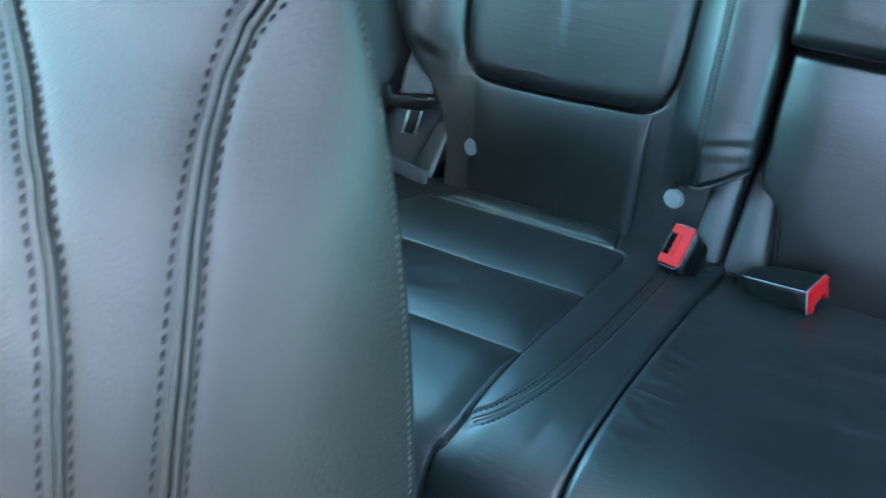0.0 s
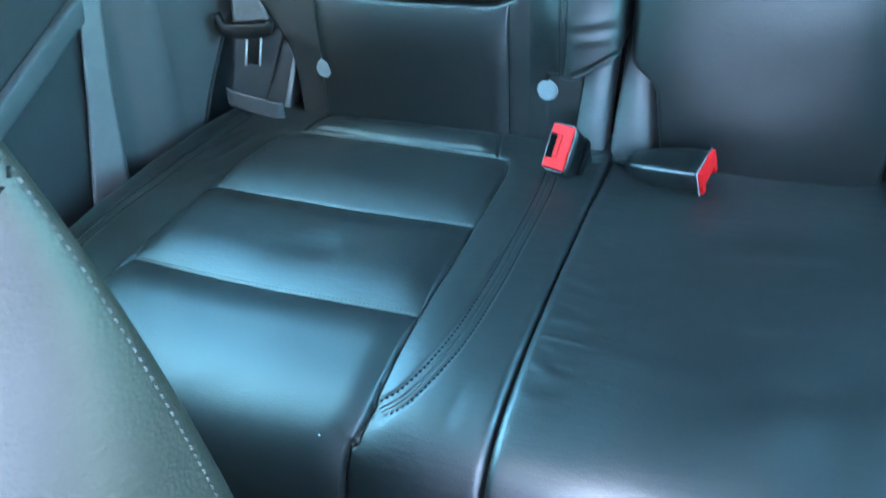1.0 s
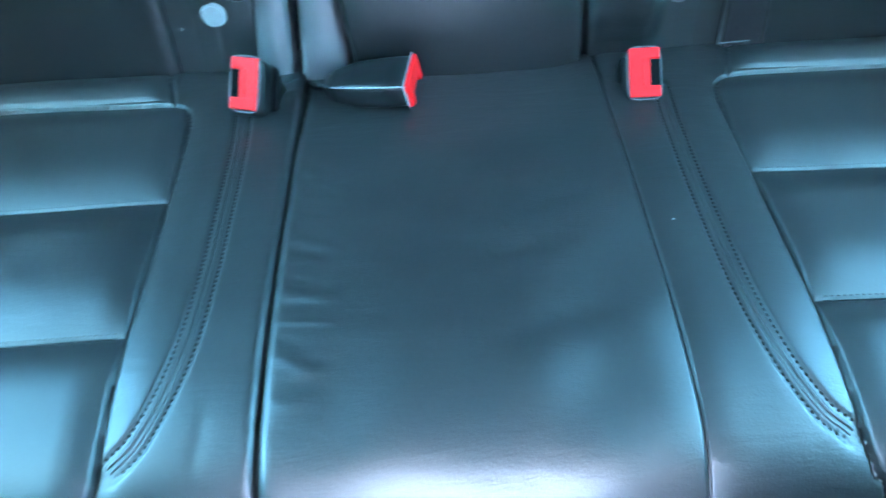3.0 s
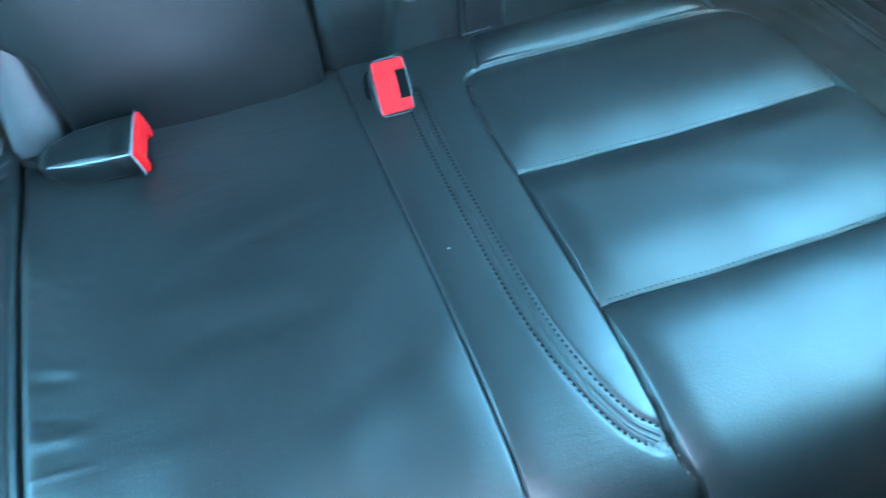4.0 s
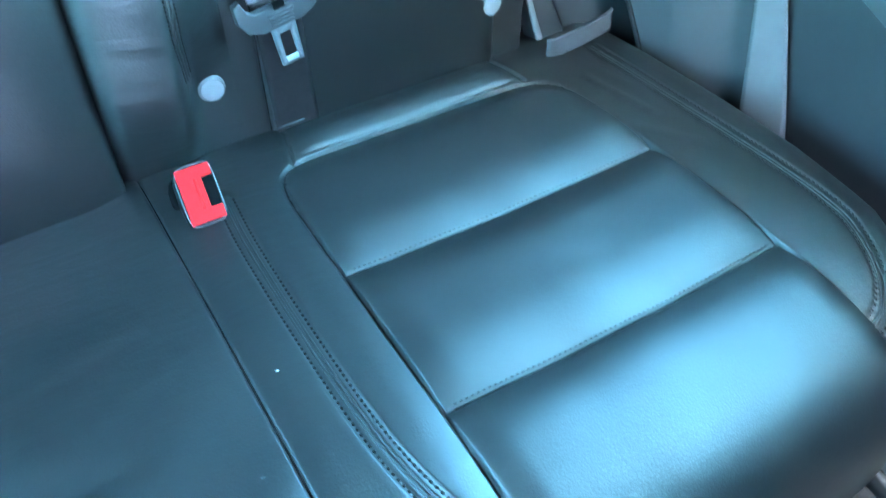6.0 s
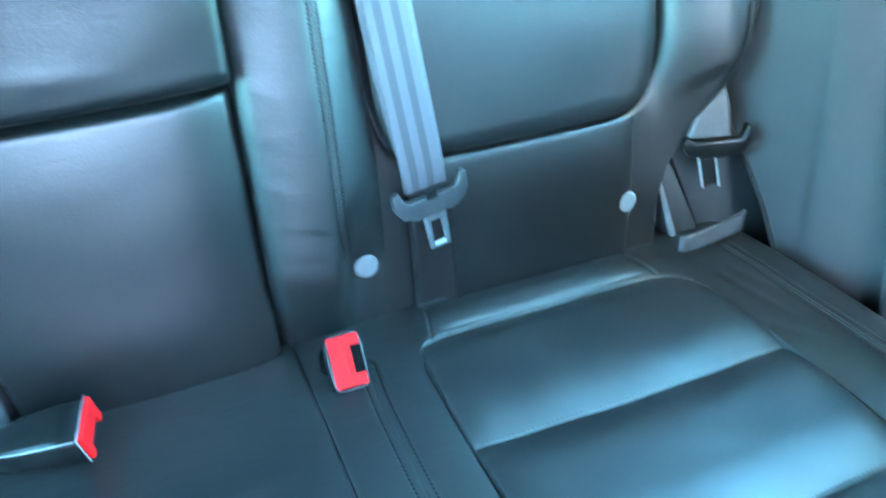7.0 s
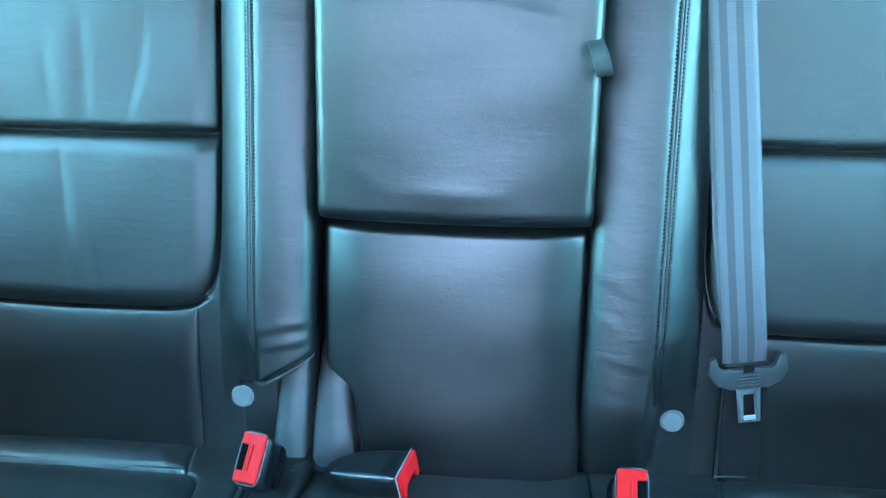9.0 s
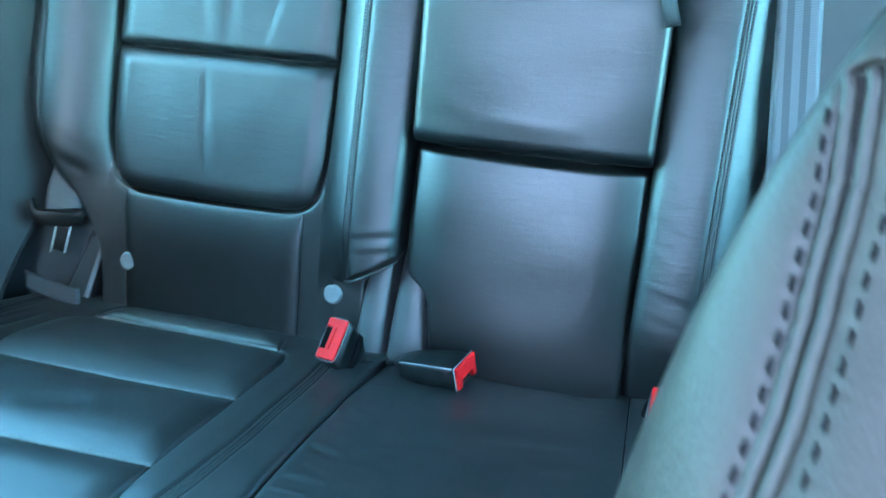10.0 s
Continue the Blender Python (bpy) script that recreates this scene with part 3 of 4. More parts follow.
        for ln, wd, am in (([(0.50, s_of(-0.335)), (0.44, s_of(-0.30)), (0.39, s_of(-0.29))], 0.012, 0.0006), ([(0.47, s_of(-0.345)), (0.42, s_of(-0.32))], 0.010, -0.0005), ([(0.53, s_of(-0.16)), (0.46, s_of(-0.14))], 0.012, 0.0004)):
            h = h + crease(gx, gs, ln, wd, am)
        is_mid = gx < 0.156
        h = np.where(is_mid, mid, h * (0.7 + 0.3 * swell(gx - 0.156, 0.025)))
        h -= 0.0028 * np.exp(-(d / 0.0012) ** 2)
        ids = np.where(is_mid, 7, ids)
    else:
        for ln, wd, am in (([(0.47, s_of(-0.33)), (0.37, s_of(-0.27))], 0.018, 0.0009), ([(0.45, s_of(-0.35)), (0.34, s_of(-0.30))], 0.018, -0.0009), ([(0.40, s_of(-0.29)), (0.36, s_of(-0.34))], 0.014, 0.0007),
                           ([(0.55, s_of(-0.25)), (0.42, s_of(-0.26))], 0.012, -0.0012), ([(0.52, s_of(-0.52)), (0.40, s_of(-0.49))], 0.012, 0.0004),
                           ([(0.165, s_of(-0.03)), (0.22, s_of(-0.07))], 0.005, -0.0018), ([(0.165, s_of(-0.06)), (0.21, s_of(-0.10))], 0.005, 0.0016), ([(0.19, s_of(-0.45)), (0.20, s_of(-0.50))], 0.008, -0.0003)):
            h = h + crease(gx, gs, ln, 0.8 * wd, 1.6 * am)
    for ln, wd, am in (([(0.62, s_of(-0.10)), (0.635, s_of(-0.20))], 0.006, -0.002), ([(0.645, s_of(-0.09)), (0.66, s_of(-0.16))], 0.006, 0.0014), ([(0.60, s_of(-0.19)), (0.64, s_of(-0.26))], 0.008, -0.0014)):
        h = h + crease(gx, gs, ln, wd, am)
    py, pz, ny, nz = on_profile(gs)
    back_in = np.interp(gs, [s_of(-0.30), s_of(-0.40), s_of(-0.47), s_of(-0.52), S_END], [0.0, 0.012, 0.045, 0.075, 0.09])
    gx2 = np.where(gx > 0.62, 0.62 + (gx - 0.62) * (1 - back_in / 0.122), gx)
    lift = h - gd
    x3 = gx2 if double else -gx2
    v = np.stack([x3, py + ny * lift, pz + nz * lift], -1)
    cell = ids[:-1, :-1]
    names = {1: ("insert_panel", LEATHER, "rear panel of the ribbed insert"), 2: ("insert_panel", LEATHER_CREASED if not double else LEATHER, "middle panel of the ribbed insert"), 3: ("insert_panel", LEATHER, "front panel of the ribbed insert"),
             4: ("back_strip", LEATHER, ""), 5: ("inner_bolster", LEATHER_CREASED, ""), 6: ("outer_bolster", LEATHER_CREASED, ""), 7: ("middle_panel", LEATHER_CREASED, "plain creased middle leather")}
    split_grid(v, cell, names, seat)
    m = 1 if double else -1

    def surface(x, s, up=0.0):
        """The points of the leather under (x, s)."""
        x, s = np.asarray(x, float), np.asarray(s, float)
        hh, _ = outer_height(x, s, side)
        y, z, a, b = on_profile(s)
        bi = np.interp(s, [s_of(-0.30), s_of(-0.40), s_of(-0.47), s_of(-0.52), S_END], [0.0, 0.012, 0.045, 0.075, 0.09])
        dr = np.where(x > hi - r_hi, r_hi - np.sqrt(np.maximum(r_hi ** 2 - (x - hi + r_hi) ** 2, 0)), 0)
        x2 = np.where(x > 0.62, 0.62 + (x - 0.62) * (1 - bi / 0.122), x)
        return np.stack([m * x2, y + a * (hh - dr + up), z + b * (hh - dr + up)], -1), np.stack([0 * x, a, b], -1)

    for line in (STITCH_IN, STITCH_OUT):
        ln = np.array(line)
        t = np.gradient(ln, axis=0)
        t /= np.linalg.norm(t, axis=1, keepdims=True)
        for off in (-0.0021, 0.0021):
            p, _ = surface(ln[:, 0] - t[:, 1] * off, ln[:, 1] + t[:, 0] * off, 0.0)
            mesh_part("welt", *tube(p, 0.0012), LEATHER, seat)
        for off in (-0.0075, 0.0075):
            p, n = surface(ln[:, 0] - t[:, 1] * off, ln[:, 1] + t[:, 0] * off)
            mesh_part("stitching", *stitch_mesh(p, n, 0.0053, 0.0036, 0.0029, 0.0009), THREAD, seat)
    for sm in (SEAM_1, SEAM_2):
        xs = np.linspace(0.272, 0.590, 60)
        bow = 0.004 * np.cos((xs - 0.43) / 0.165 * 1.57)
        p, _ = surface(xs, sm + bow, -0.0004)
        mesh_part("seam", *tube(p, 0.0013), THREAD, seat)
        p, n = surface(xs, sm + bow - 0.0035)
        mesh_part("stitching", *stitch_mesh(p, n, 0.0048, 0.0032, 0.0009, 0.0004), THREAD, seat)
    if double:
        ss = np.linspace(s_of(-0.02), s_of(-0.53), 120)
        xs = np.full_like(ss, 0.1562)
        hh, _ = outer_height(xs, ss, side)
        p, _ = surface(xs, ss, -0.3 * hh - 0.0022)
        mesh_part("seam", *tube(p, 0.0011), THREAD, seat)
    else:
        edge = [(x, -0.5452, 0.197) for x in np.linspace(-0.63, -0.19, 24)]
        mesh_part("edge_strip", *tube(edge, 0.0018), CAP, seat, "thin pale strip under the front edge")
    # the pan below carries the foam
    c = (0.295 if double else -0.45, -0.24, 0.17)
    part("seat_pan", rounded_box((0.80 if double else 0.50, 0.52, 0.22), Matrix.Translation(c), 0.02), CARPET, seat, "black cloth seat base")
    return seat


cushion(-1)
cushion(1)

# ---- rear backrests ----
F_OUT = ([0.30, 0.34, 0.43, 0.53, 0.64, 0.723, 0.85, 1.03], [-0.004, 0.000, 0.010, 0.021, 0.048, 0.070, 0.100, 0.140])
F_MID = ([0.30, 0.34, 0.42, 0.488, 0.645, 0.85, 1.03], [-0.022, -0.017, -0.008, 0.0, 0.019, 0.045, 0.074])
rest_line = [(0.592, 1.2), (0.594, 0.80), (0.594, 0.65), (0.592, 0.60), (0.584, 0.562), (0.568, 0.541), (0.545, 0.533), (0.50, 0.531), (0.43, 0.530), (0.36, 0.531), (0.315, 0.533),
             (0.292, 0.541), (0.277, 0.562), (0.270, 0.60), (0.268, 0.65), (0.268, 0.80), (0.270, 1.2)]
REST_LINE = [tuple(p) for p in curve_points(rest_line, 4)]
ROW_Z = 0.724


def soft_interp(z, zs, vs):
    return sum(np.interp(z + d, zs, vs) for d in (-0.02, -0.012, -0.004, 0.004, 0.012, 0.02)) / 6


def rest_height(x, z, side):
    d_in = line_distance(x, z, REST_LINE)
    inside = within(x, z, REST_LINE + [(0.43, 1.3)])
    a = z - ROW_Z
    row = np.where(a < 0, swell(-a, 0.020), swell(a, 0.017))
    ins = 0.015 * row * swell(d_in, 0.030) - 0.007 * np.exp(-((a - 0.002) / 0.0035) ** 2)
    near = smooth01(x, 0.205, 0.234)
    if side < 0:
        line_z = 0.456 + np.clip(0.222 - x, 0, 0.064) * 0.55
        step = smooth01(z - line_z, -0.004, 0.012)
    fade = 0.10 + 0.90 * ((1 - near) * smooth01(z, 0.34, 0.47) + near * smooth01(z, 0.43, 0.54))
    if side < 0:
        fade = np.where(x < 0.245, np.minimum(fade, 0.05 + 0.95 * step), fade)
    fade_o = 0.06 + 0.94 * smooth01(z, 0.41, 0.63)
    inner = (0.043 * swell(np.maximum(0.268 - x, 0), 0.065) - 0.010 * np.clip((0.200 - x) / 0.050, 0, 1) ** 2) * fade
    up = smooth01(z, 0.52, 0.60)
    outer = 0.045 * (up * swell(np.maximum(x - 0.592, 0), 0.075) + (1 - up) * smooth01(x, 0.568, 0.685)) * fade_o
    low = 0.010 * (1 - (1 - np.clip((0.531 - z) / 0.075, 0, 1)) ** 2)
    panel = (x > 0.296) & (x < 0.562)
    d_v = np.minimum(np.abs(x - 0.296), np.abs(x - 0.562))
    lower = np.where(panel, low * (0.5 + 0.5 * swell(d_v, 0.018)), 0.003 * (1 - smooth01(z, 0.46, 0.53)))
    sur = inner + outer + lower
    sur -= np.where(z < 0.533, 0.0006 * np.exp(-(d_v / 0.0016) ** 2), 0)
    h = np.where(inside, ins, sur + 0.002 * swell(d_in, 0.012)) - 0.006 * np.exp(-(d_in / 0.0022) ** 2)
    sl = stitch_x(z)
    d_s = np.minimum(np.abs(x - sl), np.abs(x - 0.683))
    h -= np.where((z > 0.45) & ~inside, 0.0007 * np.exp(-(d_s / 0.006) ** 2) + 0.0006 * np.exp(-((d_s - 0.0043) / 0.0014) ** 2), 0)
    h += ripples(x, z, 20 + side, 0.15, 0.0005)
    ids = np.where(inside, np.where(a < 0, 1, 2), np.where(panel & (z < 0.56), 3, np.where(x < 0.43, 4, 5)))
    return h, ids


def stitch_x(z):
    return np.interp(z, [0.43, 0.505, 0.70, 0.85, 1.03], [0.227, 0.219, 0.221, 0.223, 0.225])


def rest_edges(z, side):
    out = soft_interp(z, [0.30, 0.42, 0.46, 0.51, 0.56, 0.62, 0.70, 1.03], [0.606, 0.608, 0.616, 0.645, 0.680, 0.708, 0.724, 0.728])
    if side < 0:
        inn = np.interp(z, [0.30, 0.452, 0.456, 0.480, 0.492, 0.50, 1.03], [0.200, 0.200, 0.198, 0.172, 0.158, 0.154, 0.150])
    else:
        inn = np.full_like(z, 0.1445)
    return inn, out


def rest_y(x, z, side):
    h, ids = rest_height(x, z, side)
    return soft_interp(z, *F_OUT) - h, ids


def backrest(side):
    label = "black leather outer rear backrest with vertical creases in the insert" if side < 0 else "black leather outer rear backrest behind a hanging seat belt"
    seat = thing("outer_seat_back", (side * 0.43, 0.1, 0.30), label, "car seat", "rear backrests")
    r_lo, r_hi, wall = 0.012, 0.045, 0.09
    lo, hi = 0.150, 0.728
    marks = [0.268, 0.593, 0.296, 0.562, 0.218, 0.226, 0.683]
    q = steps(lo - r_lo * 0.57 - wall, hi + r_hi * 0.57 + wall, 0.0038, 0.0011, marks, 0.007)
    zs = steps(0.335, 1.03, 0.0038, 0.0012, [ROW_Z, 0.531], 0.008)
    fx, drop = roll(q, lo, hi, r_lo, r_hi, wall)
    gx, gz = np.meshgrid(fx, zs)
    gd = np.broadcast_to(drop, gx.shape).copy()
    inn, out = rest_edges(zs, side)
    inn, out = inn[:, None], out[:, None]
    gx = np.where(gx < 0.245, 0.245 - (0.245 - gx) * (0.245 - inn) / (0.245 - 0.150), gx)
    gx = np.where(gx > 0.585, 0.585 + (gx - 0.585) * (out - 0.585) / (0.728 - 0.585), gx)
    y, ids = rest_y(gx, gz, side)
    if side < 0:
        for ln, wd, am in (([(0.452, 0.716), (0.446, 0.63), (0.436, 0.545)], 0.0055, -0.0024), ([(0.434, 0.716), (0.428, 0.62), (0.419, 0.548)], 0.011, 0.0008), ([(0.424, 0.66), (0.408, 0.545)], 0.005, -0.0012),
                           ([(0.425, 0.735), (0.420, 0.80), (0.424, 0.86)], 0.008, -0.0018), ([(0.440, 0.735), (0.438, 0.86)], 0.014, 0.0006), ([(0.375, 0.735), (0.355, 0.80), (0.352, 0.87)], 0.007, -0.0016), ([(0.362, 0.74), (0.340, 0.82)], 0.014, 0.0005),
                           ([(0.455, 0.745), (0.47, 0.82)], 0.007, -0.0012), ([(0.52, 0.74), (0.53, 0.80)], 0.014, 0.0006), ([(0.40, 0.735), (0.40, 0.86)], 0.012, 0.0005)):
            y = y - crease(gx, gz, ln, wd, 0.5 * am)
        for za, zb, wd, am in ((0.503, 0.512, 0.0045, -0.0007), (0.510, 0.521, 0.0050, 0.0009), (0.522, 0.531, 0.0045, -0.0006), (0.530, 0.543, 0.0050, 0.0008), (0.545, 0.556, 0.0060, -0.0004)):
            y = y - crease(gx, gz, [(0.150, zb), (0.180, (za + zb) / 2 + 0.001), (0.216, za)], wd, am)
    else:
        for k, (za, zb) in enumerate(((0.470, 0.480), (0.478, 0.486), (0.50, 0.51), (0.508, 0.518))):
            y = y - crease(gx, gz, [(0.160, zb), (0.212, za)], 0.0050, 0.0005 if k % 2 else -0.0005)
    # the leather puckers along the bolster's inner edge
    rnd = random.Random(40 + side)
    for k in range(16):
        z0 = 0.56 + 0.027 * k + rnd.uniform(-0.008, 0.008)
        y = y - crease(gx, gz, [(0.148, z0 + rnd.uniform(0.0, 0.012)), (0.148 + rnd.uniform(0.025, 0.05), z0 - rnd.uniform(0.0, 0.01))], rnd.uniform(0.004, 0.008), rnd.choice((-1, 1)) * rnd.uniform(0.0002, 0.0006))
    for ln, wd, am in (([(0.62, 0.55), (0.66, 0.575)], 0.008, -0.002), ([(0.61, 0.565), (0.65, 0.59)], 0.008, 0.0016)):
        y = y - crease(gx, gz, ln, wd, am)
    v = np.stack([side * gx, y + gd, gz], -1)
    names = {1: ("insert_panel", LEATHER_CREASED if side < 0 else LEATHER, "lower panel of the padded insert"), 2: ("insert_panel", LEATHER_CREASED if side < 0 else LEATHER, "upper panel of the padded insert"),
             3: ("lower_panel", LEATHER_DARKENED, ""), 4: ("inner_bolster", LEATHER_CREASED, "creased inner side bolster"), 5: ("outer_bolster", LEATHER_CREASED, "")}
    split_grid(v, ids[:-1, :-1], names, seat)
    # plain seams beside the lower panel
    for cx in (0.296, 0.562):
        z = np.linspace(0.36, 0.532, 40)
        x = np.full_like(z, cx)
        y, _ = rest_y(x, z, side)
        mesh_part("seam", *tube(np.stack([side * x, y + 0.0003, z], -1), 0.0012), THREAD, seat)
    # double seams on the bolsters
    for which in (0, 1):
        z = np.linspace(0.458 if which == 0 else 0.57, 1.0, 90)
        for off in (-0.0015, 0.0015):
            x = (stitch_x(z) if which == 0 else np.full_like(z, 0.683)) + off
            y, _ = rest_y(x, z, side)
            mesh_part("welt", *tube(np.stack([side * x, y - 0.0002 + edge_drop(x, z, side), z], -1), 0.0015), LEATHER, seat)
        for off in (-0.0043, 0.0043):
            x = (stitch_x(z) if which == 0 else np.full_like(z, 0.683)) + off
            y, _ = rest_y(x, z, side)
            p = np.stack([side * x, y + edge_drop(x, z, side), z], -1)
            mesh_part("stitching", *stitch_mesh(p, np.tile((0.0, -0.97, 0.2), (len(z), 1)), 0.0042, 0.0030, 0.0017, 0.0015), THREAD, seat)
    xs = np.linspace(0.275, 0.587, 60)
    y, _ = rest_y(xs, np.full_like(xs, ROW_Z - 0.0035), side)
    mesh_part("stitching", *stitch_mesh(np.stack([side * xs, y, np.full_like(xs, ROW_Z - 0.0035)], -1), np.tile((0.0, -0.9, 0.4), (60, 1)), 0.005, 0.0033, 0.001, 0.0008), THREAD_GREY, seat)
    part("back_shell", rounded_box((0.40, 0.05, 0.68), axes((side * 0.43, 0.155, 0.66), (1, 0, 0), (0, 0.98, -0.19), (0, 0.19, 0.98)), 0.02), CARPET, seat, "unseen black carpeted back")
    if side < 0:
        # piping under the cut-off bolster
        x = np.array([0.226, 0.222, 0.205, 0.188, 0.172, 0.162, 0.156])
        z = 0.4585 + np.clip(0.222 - x, 0, 0.064) * 0.55
        y, _ = rest_y(x, z + 0.012, side)
        y = np.minimum(y + edge_drop(x, z, side) + 0.004, soft_interp(z, *F_OUT))
        mesh_part("piping", *tube(curve_points(np.stack([side * x, y, z], -1), 6), 0.0022), LEATHER, seat)
    # screw covers
    for cx in (0.245, 0.556):
        y, _ = rest_y(np.array([cx - 0.01, cx, cx + 0.01]), np.full(3, 0.432), side)
        bm = bmesh.new()
        bmesh.ops.create_cone(bm, cap_ends=True, segments=40, radius1=0.0135, radius2=0.0122, depth=0.0032)
        bmesh.ops.bevel(bm, geom=[e for e in bm.edges if e.calc_face_angle(0) > 0.6 and e.verts[0].co.z > 0 and e.verts[1].co.z > 0], offset=0.0015, segments=3, affect="EDGES")
        n = Vector((0, -0.99, 0.14))
        bmesh.ops.transform(bm, matrix=axes((side * cx, float(y.min() + y.max()) / 2 - 0.0018, 0.432), Vector((1, 0, 0)), n.cross(Vector((1, 0, 0))), n), verts=bm.verts)
        part("screw_cover", bm, CAP, seat, "round grey plastic screw cover", False)
    return seat


def edge_drop(x, z, side):
    """How far the rounded rim falls back at x."""
    inn, out = rest_edges(z, side)
    q = np.where(x < 0.245, 0.245 - (0.245 - x) * (0.245 - 0.150) / (0.245 - inn), np.where(x > 0.585, 0.585 + (x - 0.585) * (0.728 - 0.585) / (out - 0.585), x))
    d = np.zeros_like(q)
    for sg, edge, r in ((-1, 0.150, 0.012), (1, 0.728, 0.045)):
        a = np.clip(sg * (q - (edge - sg * r)) / r, 0, 1)
        d = d + r * (1 - np.sqrt(1 - a * a))
    return d


backrest(-1)
backrest(1)


def middle_backrest():
    seat = thing("middle_seat_back", (0, 0.06, 0.30), "black leather middle backrest with fold-down armrest half", "car seat", "rear backrests")
    lo, hi, r, wall = -0.1455, 0.1435, 0.009, 0.07
    q = steps(lo - r * 0.57 - wall, hi + r * 0.57 + wall, 0.003, 0.003, [], 0)
    zs = steps(0.335, 1.03, 0.0035, 0.0012, [0.645], 0.012)
    fx, drop = roll(q, lo, hi, r, r, wall)
    gx, gz = np.meshgrid(fx, zs)
    cut = np.interp(zs, [0.30, 0.39, 0.452, 0.466, 0.478, 0.489, 0.50, 1.03], [-0.098, -0.102, -0.110, -0.118, -0.137, -0.1445, -0.1455, -0.1455])[:, None]
    gx = np.where(gx < 0, gx * cut / lo, gx)
    a = gz - 0.645
    row = np.where(a < 0, 0.55 - 0.68 * np.clip((gz - 0.42) / 0.225, 0, 1) ** 2.4, swell(a, 0.024))
    side_k = np.cos(np.clip(gx / 0.16, -1, 1) * 1.57)
    h = 0.024 * row + 0.009 * side_k - 0.014 * np.exp(-(a / 0.0055) ** 2) - 0.010 * np.clip((0.44 - gz) / 0.10, 0, 1) ** 2
    h -= np.where(a < 0, 0.009, 0.003) * np.clip((np.abs(gx) - 0.085) / 0.058, 0, 1) ** 2 * smooth01(gz, 0.37, 0.47)
    h += ripples(gx, gz, 31, 0.14, 0.0005)
    for ln, wd, am in (([(-0.12, 0.72), (-0.05, 0.675)], 0.012, 0.0005), ([(0.06, 0.88), (0.12, 0.868)], 0.008, -0.0008), ([(0.02, 0.875), (0.10, 0.855)], 0.008, 0.0007), ([(-0.06, 0.69), (0.06, 0.685)], 0.01, 0.001)):
        h += crease(gx, gz, ln, wd, am)
    v = np.stack([gx, soft_interp(gz, *F_MID) - h + np.broadcast_to(drop, gx.shape), gz], -1)
    ids = np.where(a < 0, 1, 2)[:-1, :-1]
    split_grid(v, ids, {1: ("lower_panel", LEATHER_DARKENED, "padded lower panel with a cut-away corner"), 2: ("armrest_panel", LEATHER_DARKENED, "padded upper armrest panel")}, seat)
    # piping along the cut corner
    z = np.array([0.37, 0.41, 0.445, 0.458, 0.468, 0.478, 0.487, 0.494])
    x = np.interp(z, [0.30, 0.39, 0.452, 0.466, 0.478, 0.489, 0.50], [-0.098, -0.102, -0.110, -0.118, -0.136, -0.1425, -0.143])
    y = soft_interp(z, *F_MID) - 0.012
    mesh_part("piping", *tube(curve_points(np.stack([x - 0.0005, y + 0.012, z], -1), 6), 0.0022), LEATHER, seat)
    # Out of view and wider than the seat, to black out the side gaps.
    part("back_shell", rounded_box((0.40, 0.05, 0.72), axes((0, 0.135, 0.66), (1, 0, 0), (0, 0.99, -0.1), (0, 0.1, 0.99)), 0.02), CARPET, seat, "unseen black carpeted back")
    return seat


middle_backrest()

# ---- front seats ----
def front_depth(w):
    """How far the padded front stands out of the seat's middle plane, by height."""
    at = [0.0, 0.4, 0.55, 0.62, 0.665, 0.708, 0.732, 0.758, 0.781, 0.81, 0.85, 0.9, 0.95, 1.0]
    out = [0.150, 0.146, 0.134, 0.122, 0.108, 0.092, 0.080, 0.064, 0.048, 0.036, 0.026, 0.018, 0.010, 0.0]
    return sum(np.interp(w + d, at, out) for d in (-0.024, -0.012, 0.0, 0.012, 0.024)) / 5 * np.clip((1 - w) / 0.03, 0, 1) ** 0.5


def front_point(s, w, a):
    """A point of the front backrest: w its height from 0 to 1, a its angle round the section."""
    w, a = np.broadcast_arrays(np.asarray(w, float), np.asarray(a, float))
    half, z0, top, lean = 0.26, 0.25, 0.945, radians(5.8)
    k = (1 - w ** 3.69) ** (1 / 3.69)
    kb = (1 - 0.34 * w) * (1 - w ** 1.58) ** (1 / 1.58)
    c, n = np.cos(a), np.sin(a)
    u = half * k * np.sign(c) * np.abs(c) ** (2 / 2.37)
    v = np.where(n > 0, 0.085 * kb, front_depth(w)) * np.sign(n) * np.abs(n) ** (2 / 2.37)
    # the leather dips at its seams
    deg = np.degrees(a) % 360
    dip = 0.004 * np.exp(-((deg - front_seam(w, s)) * k * 0.0022 / 0.0075) ** 2) * (w < 0.866) + 0.003 * np.exp(-((deg - outer_seam(w)) * 0.0022 / 0.007) ** 2)
    v = v + np.where(n < 0, dip, 0)
    rise = w * (top - z0)
    y = -0.768 + v * math.cos(lean) + (rise - (top - z0) * 0.75) * math.sin(lean)
    z = z0 + rise - v * math.sin(lean)
    return np.stack([s * (0.123 + half - u), y, z], -1)


def outer_seam(w):
    return np.interp(w, [0.0, 0.5, 0.55, 0.60, 0.64, 0.685, 0.725, 0.762, 0.79, 0.816, 0.85, 1.0], [305, 305.5, 306, 305.5, 304.5, 301.5, 296.5, 289.5, 283.5, 279, 274, 268])


